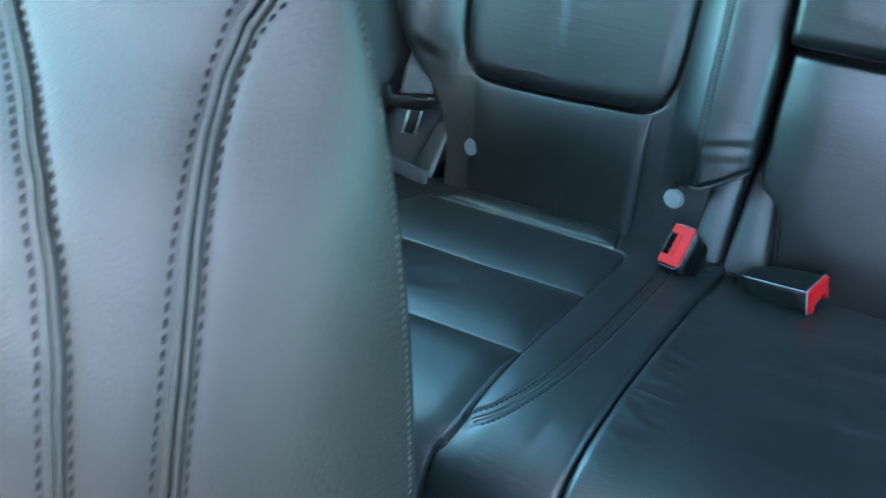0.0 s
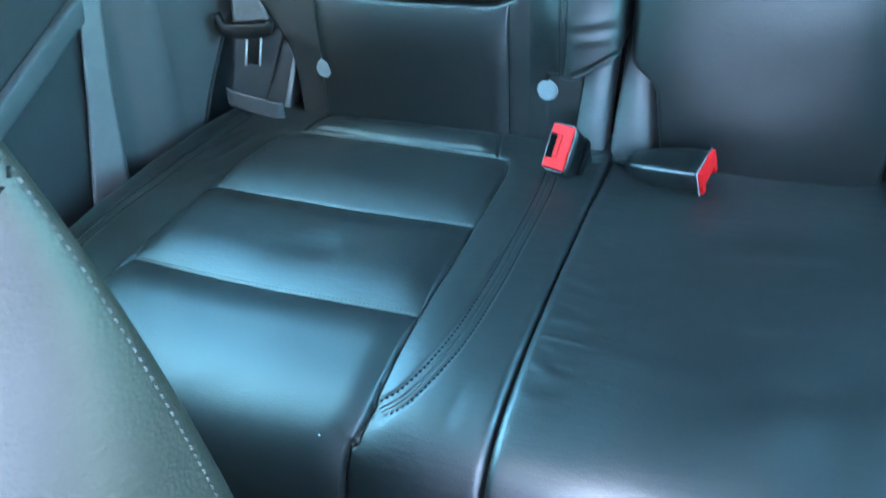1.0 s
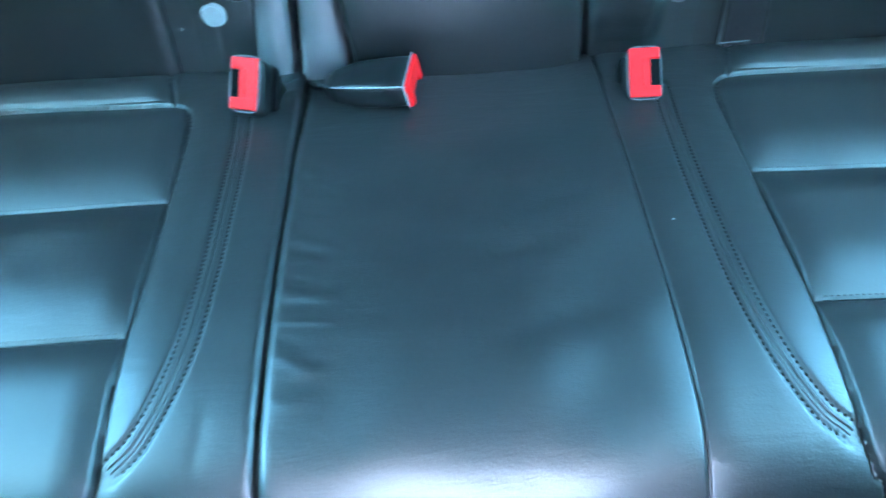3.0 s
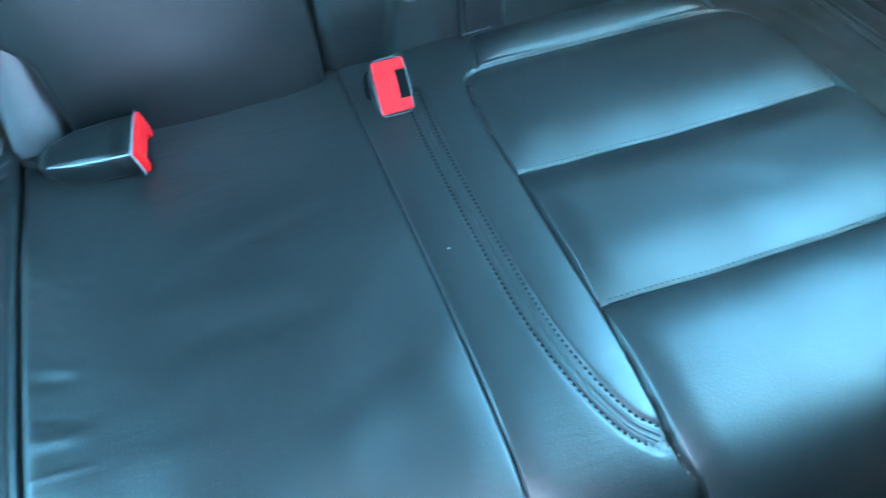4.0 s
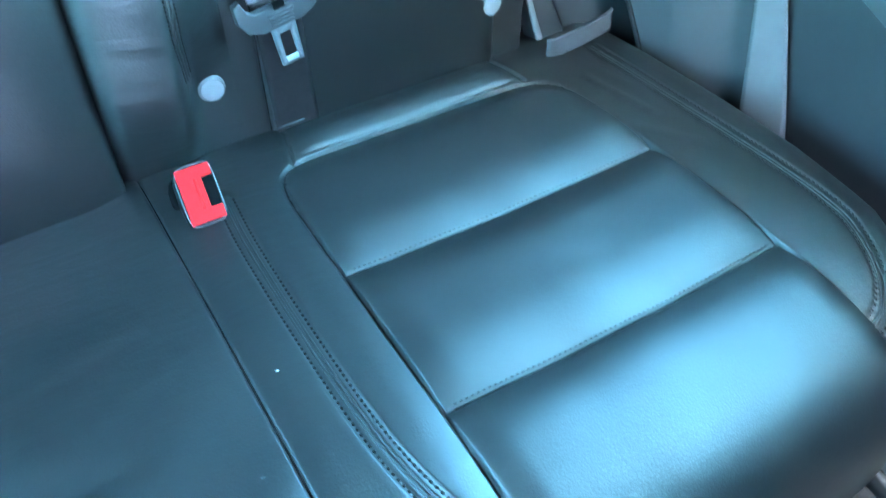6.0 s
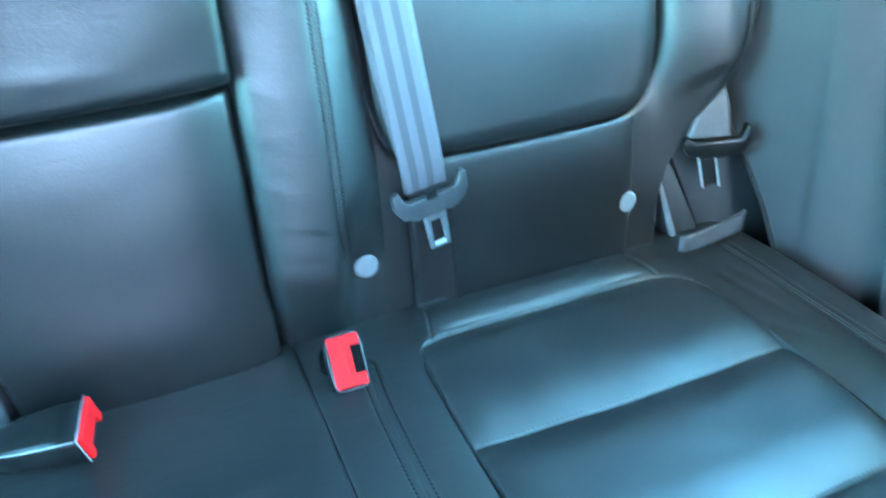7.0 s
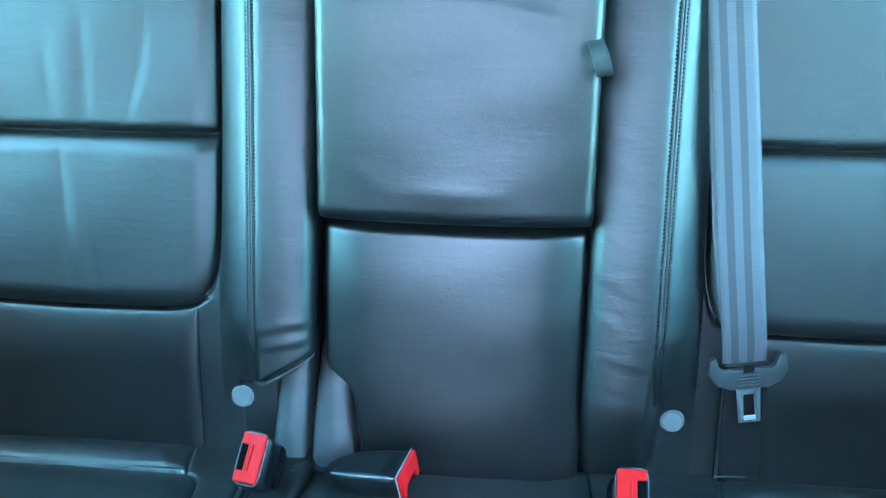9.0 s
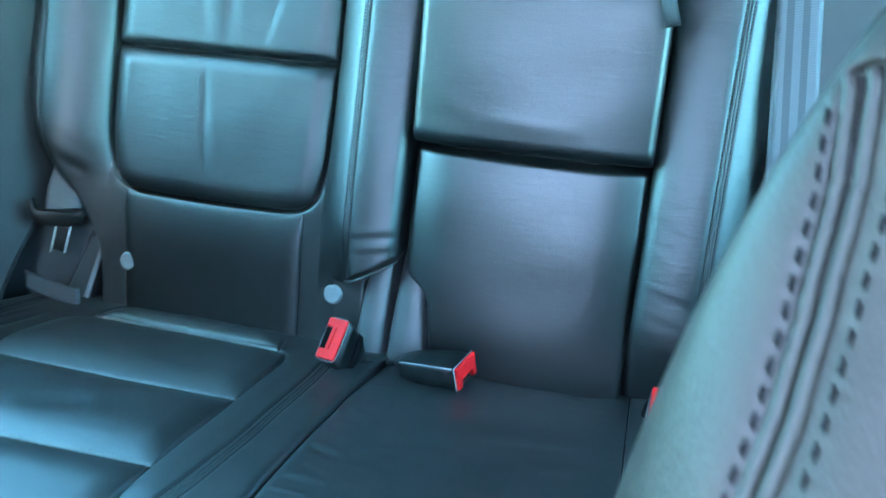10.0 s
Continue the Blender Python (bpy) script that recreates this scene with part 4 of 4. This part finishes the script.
def front_seam(w, s):
    if s > 0:
        return np.interp(w, [0.0, 0.725, 0.762, 0.79, 0.816, 0.832, 0.843, 0.852, 0.858, 0.863], [334, 333.2, 332.4, 333.3, 335.5, 337.5, 340, 342.5, 344.5, 347])
    return np.interp(w, [0.0, 0.5, 0.55, 0.60, 0.64, 0.685, 0.725, 0.762, 0.79, 0.816, 0.832, 0.843, 0.852, 0.858, 0.863], [318, 318.8, 319.5, 320.1, 320.4, 320.0, 319.2, 318.2, 318.6, 322, 327, 332.5, 339.5, 347, 357])


def front_seat(s):
    seat = thing("front_seat", (s * 0.383, -0.80, 0.06), "dark grey grained leather front seat with double-stitched bolster", "car seat", "front seats")
    ws = np.concatenate([np.linspace(0, 0.4, 20, endpoint=False), np.linspace(0.4, 0.9, 200, endpoint=False), 1 - np.linspace(0.1 ** 0.5, 0.001, 40) ** 2])
    an = np.radians(np.concatenate([np.linspace(0, 265, 120, endpoint=False), np.linspace(265, 360, 260)]))
    w, a = np.meshgrid(ws, an, indexing="ij")
    v = front_point(s, w, a)
    deg = np.degrees(a) % 360
    zone = np.where((deg > 180) & (deg < outer_seam(w)), 1, np.where((deg >= outer_seam(w)) & (deg < front_seam(w, s)) & (w < 0.863), 2, np.where((deg >= 270) & (w >= 0.863), 2, np.where(deg > 270, 3, 4))))
    split_grid(v, zone[:-1, :-1], {1: ("front_panel", LEATHER_FRONT, ""), 2: ("bolster", LEATHER_FRONT, "grained leather side bolster"), 3: ("side_panel", LEATHER_FRONT, ""), 4: ("back_panel", LEATHER_FRONT, "")}, seat)

    def lines(wl, dl, offs_welt, offs_stitch, welt_r, thread=THREAD, size=1.0):
        wl, dl = np.asarray(wl, float), np.asarray(dl, float)
        p = front_point(s, wl, np.radians(dl))
        e = 1e-3
        ta = front_point(s, wl, np.radians(dl) + e) - front_point(s, wl, np.radians(dl) - e)
        tw = front_point(s, np.minimum(wl + e, 0.999), np.radians(dl)) - front_point(s, wl - e, np.radians(dl))
        n = np.cross(ta, tw)
        n /= np.linalg.norm(n, axis=1, keepdims=True)
        centre = np.array([s * 0.383, -0.78, 0.5])
        n *= np.sign(np.sum(n * (p - centre), axis=1))[:, None]
        t = np.gradient(p, axis=0)
        t /= np.linalg.norm(t, axis=1, keepdims=True)
        b = np.cross(n, t)
        def beside(o):
            """The points of the leather at a way o beside the line."""
            al = np.sum(b * ta, axis=1) / np.sum(ta * ta, axis=1) * 2 * e * o
            be = np.sum(b * tw, axis=1) / np.sum(tw * tw, axis=1) * 2 * e * o
            return front_point(s, np.clip(wl + be, 0, 0.995), np.radians(dl) + al)

        for o in offs_welt:
            mesh_part("welt", *tube(beside(o) + n * 0.0006, welt_r), LEATHER_FRONT, seat)
        for o in offs_stitch:
            mesh_part("stitching", *stitch_mesh(beside(o) + n * 0.0002, n, 0.0060 * size, 0.0040 * size, 0.0014 * size, 0.0008 * size), thread, seat)

    wl = np.concatenate([np.linspace(0.25, 0.80, 60), np.linspace(0.805, 0.863, 30)])
    lines(wl, front_seam(wl, s), (-0.0020, 0.0020), (-0.0066, 0.0066), 0.0018)
    lines(np.linspace(0.25, 0.88, 70), outer_seam(np.linspace(0.25, 0.88, 70)), (-0.002, 0.002), (-0.0072, 0.0072), 0.002)
    if s < 0:
        lines(np.linspace(0.50, 0.862, 60), np.full(60, 361.5), (), (0.0,), 0.002, THREAD_GREY, 0.6)
    part("seat_base", rounded_box((0.50, 0.46, 0.26), Matrix.Translation((s * 0.383, -1.02, 0.19)), 0.05), LEATHER_FRONT, seat)
    return seat


front_seat(-1)
front_seat(1)


# ---- hinge covers and belts of the rear bench ----
def hinge_cover(pts, label):
    """A grey plastic hinge cover between the seats; pts: bottom left, bottom right, top right, top left."""
    t = thing("hinge_cover", tuple(sum(p[i] for p in pts) / 4 for i in range(2)) + (0.33,), label, "hinge cover", "hinge covers")
    bm = bmesh.new()
    front = [Vector(p) for p in pts]
    rows = 8
    grid = []
    for i in range(rows + 1):
        k = i / rows
        a, b = front[0].lerp(front[3], k), front[1].lerp(front[2], k)
        bulge = Vector((0, -0.006 * math.sin(k * 3.14), 0))
        grid.append([bm.verts.new(a + bulge + Vector((0, 0.05, 0))), bm.verts.new(a + bulge + Vector((0, 0.004, 0))), bm.verts.new(a.lerp(b, 0.12) + bulge), bm.verts.new(a.lerp(b, 0.5) + bulge * 1.2), bm.verts.new(a.lerp(b, 0.88) + bulge), bm.verts.new(b + bulge + Vector((0, 0.004, 0))), bm.verts.new(b + bulge + Vector((0, 0.05, 0)))])
    for r0, r1 in zip(grid[:-1], grid[1:]):
        for j in range(6):
            bm.faces.new((r0[j], r0[j + 1], r1[j + 1], r1[j]))
    bm.faces.new(grid[0][::-1])
    bm.faces.new(grid[-1])
    bmesh.ops.recalc_face_normals(bm, faces=bm.faces[:])
    part("cover", bm, PLASTIC, t)
    # rubber foot at the cushion and a hinge pin behind the top
    foot = (front[0] + front[1]) / 2 + Vector((0, -0.002, 0.020))
    part("foot", rounded_box(((front[1] - front[0]).length * 0.92, 0.020, 0.018), Matrix.Translation(foot), 0.004), HOLE, t, "black rubber foot")
    return t


hinge_cover([(-0.211, -0.028, 0.325), (-0.171, -0.028, 0.325), (-0.164, 0.022, 0.50), (-0.195, 0.022, 0.50)], "grey plastic hinge cover beside the single seat")
hinge_cover([(-0.163, -0.028, 0.325), (-0.105, -0.030, 0.325), (-0.121, 0.012, 0.492), (-0.151, 0.015, 0.498)], "grey plastic hinge cover beside the middle seat")


def buckle(origin_at, ax, ay, az, label, depth=0.065, w=0.034, h=0.056, flip=1):
    """A belt buckle. Its red end faces az, ay runs up its face, the slot lies on the ax side times flip."""
    t = thing("seat_belt_buckle", tuple(Vector(origin_at) - Vector(az).normalized() * depth), label, "buckle", "seat belt buckles")
    m = axes(origin_at, ax, ay, az)
    bm = bmesh.new()
    rings = ((0.0, 1.0), (-0.012, 1.03), (-depth * 0.6, 1.0), (-depth, 0.62))
    prev = None
    n = 28
    for z, k in rings:
        ring = []
        for i in range(n):
            a = 2 * math.pi * i / n
            c, s_ = math.cos(a), math.sin(a)
            e = 2 / 5.5
            ring.append(bm.verts.new((w / 2 * k * math.copysign(abs(c) ** e, c), h / 2 * k * math.copysign(abs(s_) ** e, s_), z)))
        if prev:
            for i in range(n):
                bm.faces.new((prev[i], prev[(i + 1) % n], ring[(i + 1) % n], ring[i]))
        else:
            bm.faces.new(ring)
        prev = ring
    bm.faces.new(prev[::-1])
    bmesh.ops.recalc_face_normals(bm, faces=bm.faces[:])
    bmesh.ops.transform(bm, matrix=m, verts=bm.verts)
    part("housing", bm, BLACK, t)
    # black ring for the shade of the leather's pocket round its foot
    e = 2 / 5.5
    foot = [m @ Vector((w / 2 * 1.04 * math.copysign(abs(math.cos(k)) ** e, math.cos(k)), h / 2 * math.copysign(abs(math.sin(k)) ** e, math.sin(k)) - 0.003, -0.030)) for k in np.linspace(0, 2 * math.pi, 41)]
    mesh_part("foot_shade", *tube(foot, 0.0048), HOLE, t, "black cloth collar")
    # thin rim round the end face
    a = np.linspace(0, 2 * math.pi, 61)
    e = 2 / 5.5
    rim = [m @ Vector((w / 2 * 0.985 * math.copysign(abs(math.cos(k)) ** e, math.cos(k)), h / 2 * 0.985 * math.copysign(abs(math.sin(k)) ** e, math.sin(k)), 0.0003)) for k in a]
    mesh_part("rim", *tube(rim, 0.0005), EDGE, t, "grey rim")
    # the button is cut away for the slot
    f = flip
    bw, bh = w * 0.45, h * 0.455
    out = [(-f * bw, -bh), (f * bw, -bh), (f * bw, -bh * 0.55), (f * bw * 0.35, -bh * 0.55), (f * bw * 0.35, bh * 0.55), (f * bw, bh * 0.55), (f * bw, bh), (-f * bw, bh)]
    if f < 0:
        out = out[::-1]
    # A raised black block carries the shade of the open slot.
    part("slot", rounded_box((bw * 0.62, bh * 1.06, 0.0016), m @ Matrix.Translation((f * bw * 0.68, 0, 0.0004)), 0.0004), HOLE, t, "black block for the dark of the tongue slot")
    button = part("button", prism(out, 0.0035, m @ Matrix.Translation((0, 0, -0.0005)), 0.001), RED, t, "red release button", False)
    part("ridge", rounded_box((0.0028, bh * 1.1, 0.0022), m @ Matrix.Translation((-f * bw * 0.05, 0, 0.0034)), 0.001), RED, button)
    return t


buckle((-0.2045, -0.0965, 0.4165), (0.032, -0.013, 0.004), (0.009, 0.027, 0.043), (-0.30, -0.50, 0.80), "black seat belt buckle with red button beside the single seat", flip=-1)
buckle((0.193, -0.094, 0.402), (0.036, -0.001, 0.001), (0.003, 0.048, 0.030), (0.0, -0.53, 0.85), "black seat belt buckle with red button upright in the cushion", flip=1)


def middle_buckle():
    """The middle place's buckle lies on its side on the cushion, its red end to one side."""
    t = thing("seat_belt_buckle", (-0.085, -0.075, 0.372), "black seat belt buckle lying on its side, red end out", "buckle", "seat belt buckles")
    xa = Vector((0.094, -0.020, 0.018)).normalized()
    up = Vector((-0.15, -0.04, 0.98))
    ya = up.cross(xa).normalized()
    za = xa.cross(ya).normalized()
    m = axes((-0.130, -0.062, 0.381), xa, ya, za)
    bm = bmesh.new()
    prev = None
    n = 24
    for x, k, kz in ((0.0, 0.35, 0.5), (0.012, 0.62, 0.8), (0.035, 0.88, 1.0), (0.07, 1.0, 1.0), (0.092, 1.0, 0.95)):
        ring = []
        for i in range(n):
            a = 2 * math.pi * i / n
            c, s_ = math.cos(a), math.sin(a)
            ring.append(bm.verts.new((x, 0.0255 * k * math.copysign(abs(c) ** 0.3, c), 0.0155 * kz * math.copysign(abs(s_) ** 0.4, s_))))
        if prev:
            for i in range(n):
                bm.faces.new((prev[i], prev[(i + 1) % n], ring[(i + 1) % n], ring[i]))
        else:
            bm.faces.new(ring)
        prev = ring
    bm.faces.new(prev[::-1])
    bmesh.ops.recalc_face_normals(bm, faces=bm.faces[:])
    bmesh.ops.transform(bm, matrix=m, verts=bm.verts)
    part("housing", bm, BLACK, t)
    ridge = [m @ Vector((x, -0.0253 * k, z)) for x, k, z in ((0.012, 0.60, 0.0115), (0.035, 0.86, 0.0145), (0.06, 0.97, 0.0150), (0.09, 0.99, 0.0142))]
    mesh_part("rim", *tube(curve_points(ridge, 6), 0.0009), CAP, t, "grey edge line")
    # red end with the slot open downwards
    my = axes(m @ Vector((0.0915, 0, 0)), m.col[1][:3], m.col[2][:3], m.col[0][:3])
    out = [(-0.024, -0.0135), (-0.0165, -0.0135), (-0.014, -0.004), (0.013, -0.004), (0.016, -0.0135), (0.024, -0.0135), (0.0242, 0.0140), (-0.0242, 0.0140)]
    part("button", prism(out, 0.006, my, 0.0012), RED, t, "red release button", False)
    end = [my @ Vector((x, y, 0.001)) for x, y in ((-0.0255, -0.0148), (-0.0255, 0.0148), (0.0255, 0.0148), (0.0255, -0.0148))]
    mesh_part("end_rim", *tube(end, 0.0009), CAP, t, "grey rim")
    cable = curve_points([m @ Vector((0.004, 0, 0)), m @ Vector((-0.012, 0.004, -0.002)), m @ Vector((-0.03, 0.022, -0.012))], 8)
    mesh_part("cable", *tube(cable, 0.004), BLACK, t, "short black cable")
    return t


middle_buckle()


def tongue(parent, m, mat=BELT_PANEL):
    """Belt tongue: a curved plastic bar with upturned ends and a steel plate with a hole below it."""
    bar = [(-0.0410, 0.0155), (-0.0340, 0.0185), (-0.0298, 0.0065), (-0.0245, 0.003), (0.0245, 0.003), (0.0298, 0.0065), (0.0340, 0.0185), (0.0410, 0.0155),
           (0.0412, -0.001), (0.0345, -0.0125), (0.0200, -0.0185), (-0.0200, -0.0185), (-0.0345, -0.0125), (-0.0412, -0.001)]
    grip = part("grip", prism(bar[::-1], 0.009, m, 0.0014, 3), mat, parent, "grey plastic grip")
    bridge = rounded_box((0.012, 0.008, 0.004), m @ Matrix.Translation((0, 0.004, 0.009)), 0.001)
    part("stop", bridge, BLACK, grip)
    for k in range(4):
        part("rib", rounded_box((0.026 - k * 0.001, 0.0014, 0.0016), m @ Matrix.Translation((0, -0.0035 - 0.0036 * k, 0.0092)), 0.0005), mat, grip)
    bm = bmesh.new()
    loop = [(-0.013, -0.014), (-0.0115, -0.058), (0.0115, -0.058), (0.013, -0.014)]
    for z in (0.0035, 0.006):
        a = [bm.verts.new((x, y, z)) for x, y in loop]
        b = [bm.verts.new((x, y, z)) for x, y in ((-0.0058, -0.026), (-0.0062, -0.051), (0.0062, -0.051), (0.0058, -0.026))]
        for i in range(4):
            j = (i + 1) % 4
            bm.faces.new((a[i], a[j], b[j], b[i]))
    bm.verts.ensure_lookup_table()
    for base in (0, 4):
        for i in range(4):
            j = (i + 1) % 4
            bm.faces.new((bm.verts[base + i], bm.verts[base + j], bm.verts[8 + base + j], bm.verts[8 + base + i]))
    bmesh.ops.recalc_face_normals(bm, faces=bm.faces[:])
    bmesh.ops.bevel(bm, geom=bm.edges[:], offset=0.0006, segments=2, affect="EDGES")
    bmesh.ops.transform(bm, matrix=m, verts=bm.verts)
    plate = part("plate", bm, EDGE, parent, "dark coated steel tongue plate")
    tip = rounded_box((0.0125, 0.005, 0.0022), m @ Matrix.Translation((0, -0.0525, 0.0062)), 0.0008)
    part("bright_tip", tip, STEEL, plate, "bright steel tip")


def hanging_belt():
    t = thing("seat_belt", (0.314, 0.02, 0.46), "grey seat belt with pale stripes hanging down the backrest", "seat belt", "seat belts")
    z = np.linspace(0.505, 1.03, 40)
    x = np.interp(z, [0.505, 0.60, 0.65, 0.76, 0.875, 1.03], [0.3155, 0.3015, 0.2955, 0.283, 0.271, 0.262])
    y = np.interp(z, [0.505, 0.53, 0.60, 0.65, 0.75, 0.875, 1.03], [0.010, 0.006, 0.012, 0.021, 0.040, 0.072, 0.11])
    ribbon("webbing", np.stack([x, y, z], -1), np.tile((1.0, 0.06, 0.12), (40, 1)), 0.047, WEBBING, t)
    z = np.linspace(0.548, 1.03, 40)
    x = np.interp(z, [0.548, 0.60, 0.65, 0.76, 0.875, 1.03], [0.3085, 0.298, 0.290, 0.279, 0.270, 0.262])
    y = np.interp(z, [0.548, 0.60, 0.65, 0.75, 0.875, 1.03], [0.020, 0.020, 0.028, 0.047, 0.079, 0.117])
    ribbon("return_webbing", np.stack([x, y, z], -1), np.tile((1.0, 0.10, 0.05), (40, 1)), 0.044, WEBBING, t, label="darker return layer of the belt")
    z = np.linspace(0.366, 0.500, 16)
    x = np.interp(z, [0.366, 0.43, 0.50], [0.322, 0.320, 0.317])
    y, _ = rest_y(x, z, 1)
    ribbon("lap_webbing", np.stack([x, y - 0.0008, z], -1), np.tile((1.0, 0.02, 0.04), (16, 1)), 0.046, WEBBING_SHADE, t, 0.0014, "lap strap running down to the cushion, shade in its colour")
    m = axes((0.3175, 0.006, 0.498), (1, 0.08, 0.13), (-0.13, 0.15, 1.0), (0.06, -1.0, 0.14))
    tongue(t, m)
    return t


hanging_belt()


def parked_belt(s):
    """The outer belt's end, its tongue hanging beside the backrest and held by a strap loop."""
    t = thing("parked_seat_belt", (s * 0.67, 0.0, 0.36), "dark seat belt end with steel tongue in the corner recess", "seat belt", "parked seat belts")
    z = np.linspace(0.498, 0.575, 12)
    x = s * np.interp(z, [0.498, 0.53, 0.575], [0.652, 0.660, 0.664])
    y = np.interp(z, [0.498, 0.53, 0.575], [-0.004, 0.004, 0.022])
    ribbon("webbing", np.stack([x, y, z], -1), np.tile((1.0, s * -0.20, s * -0.08), (12, 1)), np.interp(z, [0.498, 0.51, 0.545, 0.575], [0.052, 0.048, 0.026, 0.012]), WEBBING_PLAIN, t, 0.003, "folded grey webbing")
    m = axes((s * 0.662, -0.003, 0.488), (1, s * -0.25, s * 0.02), (s * -0.02, 0.1, 1), (s * -0.25, -1, 0.1))
    grip = [(-0.036, 0.012), (-0.040, 0.002), (-0.034, -0.010), (-0.014, -0.016), (0.014, -0.016), (0.034, -0.010), (0.041, 0.006), (0.040, 0.020), (0.033, 0.022), (0.030, 0.010), (0.026, 0.006), (-0.026, 0.006)]
    if s < 0:
        grip = [(-a, b) for a, b in grip][::-1]
    part("grip", prism(grip[::-1], 0.012, m, 0.003), BLACK, t, "black plastic grip")
    for dx in (-0.010, 0.010):
        part("steel_edge", rounded_box((0.0026, 0.040, 0.003), m @ Matrix.Translation((dx - s * 0.004, -0.036, 0.004)) @ Matrix.Rotation(s * 0.22, 4, "Z"), 0.001), STEEL, t, "bright steel tongue edge")
    part("plate", rounded_box((0.020, 0.038, 0.002), m @ Matrix.Translation((-s * 0.004, -0.035, 0.003)) @ Matrix.Rotation(s * 0.22, 4, "Z"), 0.0008), BLACK, t, "black coated tongue plate")
    loop = curve_points([(s * 0.611, -0.038, 0.382), (s * 0.618, -0.043, 0.384), (s * 0.650, -0.0455, 0.390), (s * 0.686, -0.046, 0.398), (s * 0.694, -0.043, 0.3995)], 6)
    ribbon("strap_loop", loop, np.tile((0.0, 0.1, 1.0), (len(loop), 1)), 0.024, STRAP, t, 0.003, "dark strap loop")
    return t


parked_belt(-1)
parked_belt(1)


def recess(s):
    """Carpeted corner behind the parked belt, the panel below it and the plastic bracket at the backrest's foot."""
    tagged(part("corner_recess", rounded_box((0.26, 0.03, 0.94), axes((s * 0.69, 0.097, 0.53), (1, 0, 0), (0, 0.97, -0.22), (0, 0.22, 0.97)), 0.006), CARPET), "black carpeted recess behind the seat belt", "recess", "corner recesses", "structure")

    def plate(outline, y, depth, r):
        o = [(s * a, b) for a, b in outline]
        return prism(o if s < 0 else o[::-1], depth, axes((0, y, 0), (1, 0, 0), (0, 0.12, 1), (0, 1, -0.12)), r)

    panel = tagged(part("belt_panel", plate([(0.618, 0.490), (0.718, 0.490), (0.742, 0.462), (0.826, 0.345), (0.826, 0.28), (0.690, 0.28), (0.678, 0.355)], -0.03, 0.012, 0.003), BELT_PANEL), "dark plastic panel behind the parked seat belt", "trim panel", "belt panels")
    # A near-black tube draws the shaded gap between panel and side trim.
    line = curve_points([(s * a, -0.0335 + 0.119 * c, 0.993 * c) for a, c in ((0.716, 0.490), (0.731, 0.476), (0.743, 0.461), (0.785, 0.402), (0.825, 0.346))], 5)
    mesh_part("edge_gap_line", *tube(line, 0.0022), HOLE, panel, "black gasket along the panel's edge")
    b = thing("seat_bracket", (s * 0.625, 0.0, 0.33), "grey plastic bracket with a bright edge at the backrest's foot", "bracket", "seat brackets")
    part("body", plate([(0.603, 0.458), (0.624, 0.462), (0.674, 0.358), (0.668, 0.325), (0.640, 0.325)], -0.040, 0.03, 0.004), BELT_PANEL, b)
    part("edge_strip", plate([(0.601, 0.452), (0.606, 0.452), (0.648, 0.335), (0.640, 0.328)], -0.044, 0.006, 0.002), CAP, b, "pale edge strip")


recess(-1)
recess(1)


def armrest_latch():
    t = thing("armrest_strap", (0.140, 0.0, 0.80), "small dark pull strap in the gap beside the armrest", "pull strap")
    loop = [(0.030, 0.020), (0.008, 0.019), (-0.004, 0.012), (-0.010, 0.000), (-0.007, -0.012), (0.004, -0.016), (0.030, -0.014)]
    pts = curve_points([(0.139 - b * 0.25, a * 0.8 - 0.010, 0.824 + b * 0.8) for a, b in loop], 6)
    ribbon("strap", pts, np.tile((0.93, -0.30, 0.22), (len(pts), 1)), 0.016, STRAP, t, 0.0024)
    return t


armrest_latch()


def fleck(x, y, z, r, name, label):
    bm = bmesh.new()
    bmesh.ops.create_icosphere(bm, subdivisions=1, radius=r, matrix=Matrix.Translation((x, y, z)) @ Matrix.Diagonal((1, 0.6, 0.35, 1)))
    tagged(part(name, bm, LINT), label, "lint", "flecks of lint")


fleck(0.176, -0.297, 0.4085, 0.0016, "lint", "tiny pale fleck of lint on black leather")
fleck(-0.302, -0.528, 0.3905, 0.0014, "lint", "tiny pale fleck of lint on black leather")
fleck(0.016, -0.284, 0.4045, 0.0009, "lint", "tiny pale fleck of lint on black leather")
tagged(part("sewn_tag", rounded_box((0.034, 0.0015, 0.0012), axes((0.311, -0.013, 0.3735), (1, 0.02, 0.04), (0, 1, 0.1), (0, -0.1, 1)), 0.0005), SEAL), "thin pale sewn tag edge at the foot of the backrest", "tag")
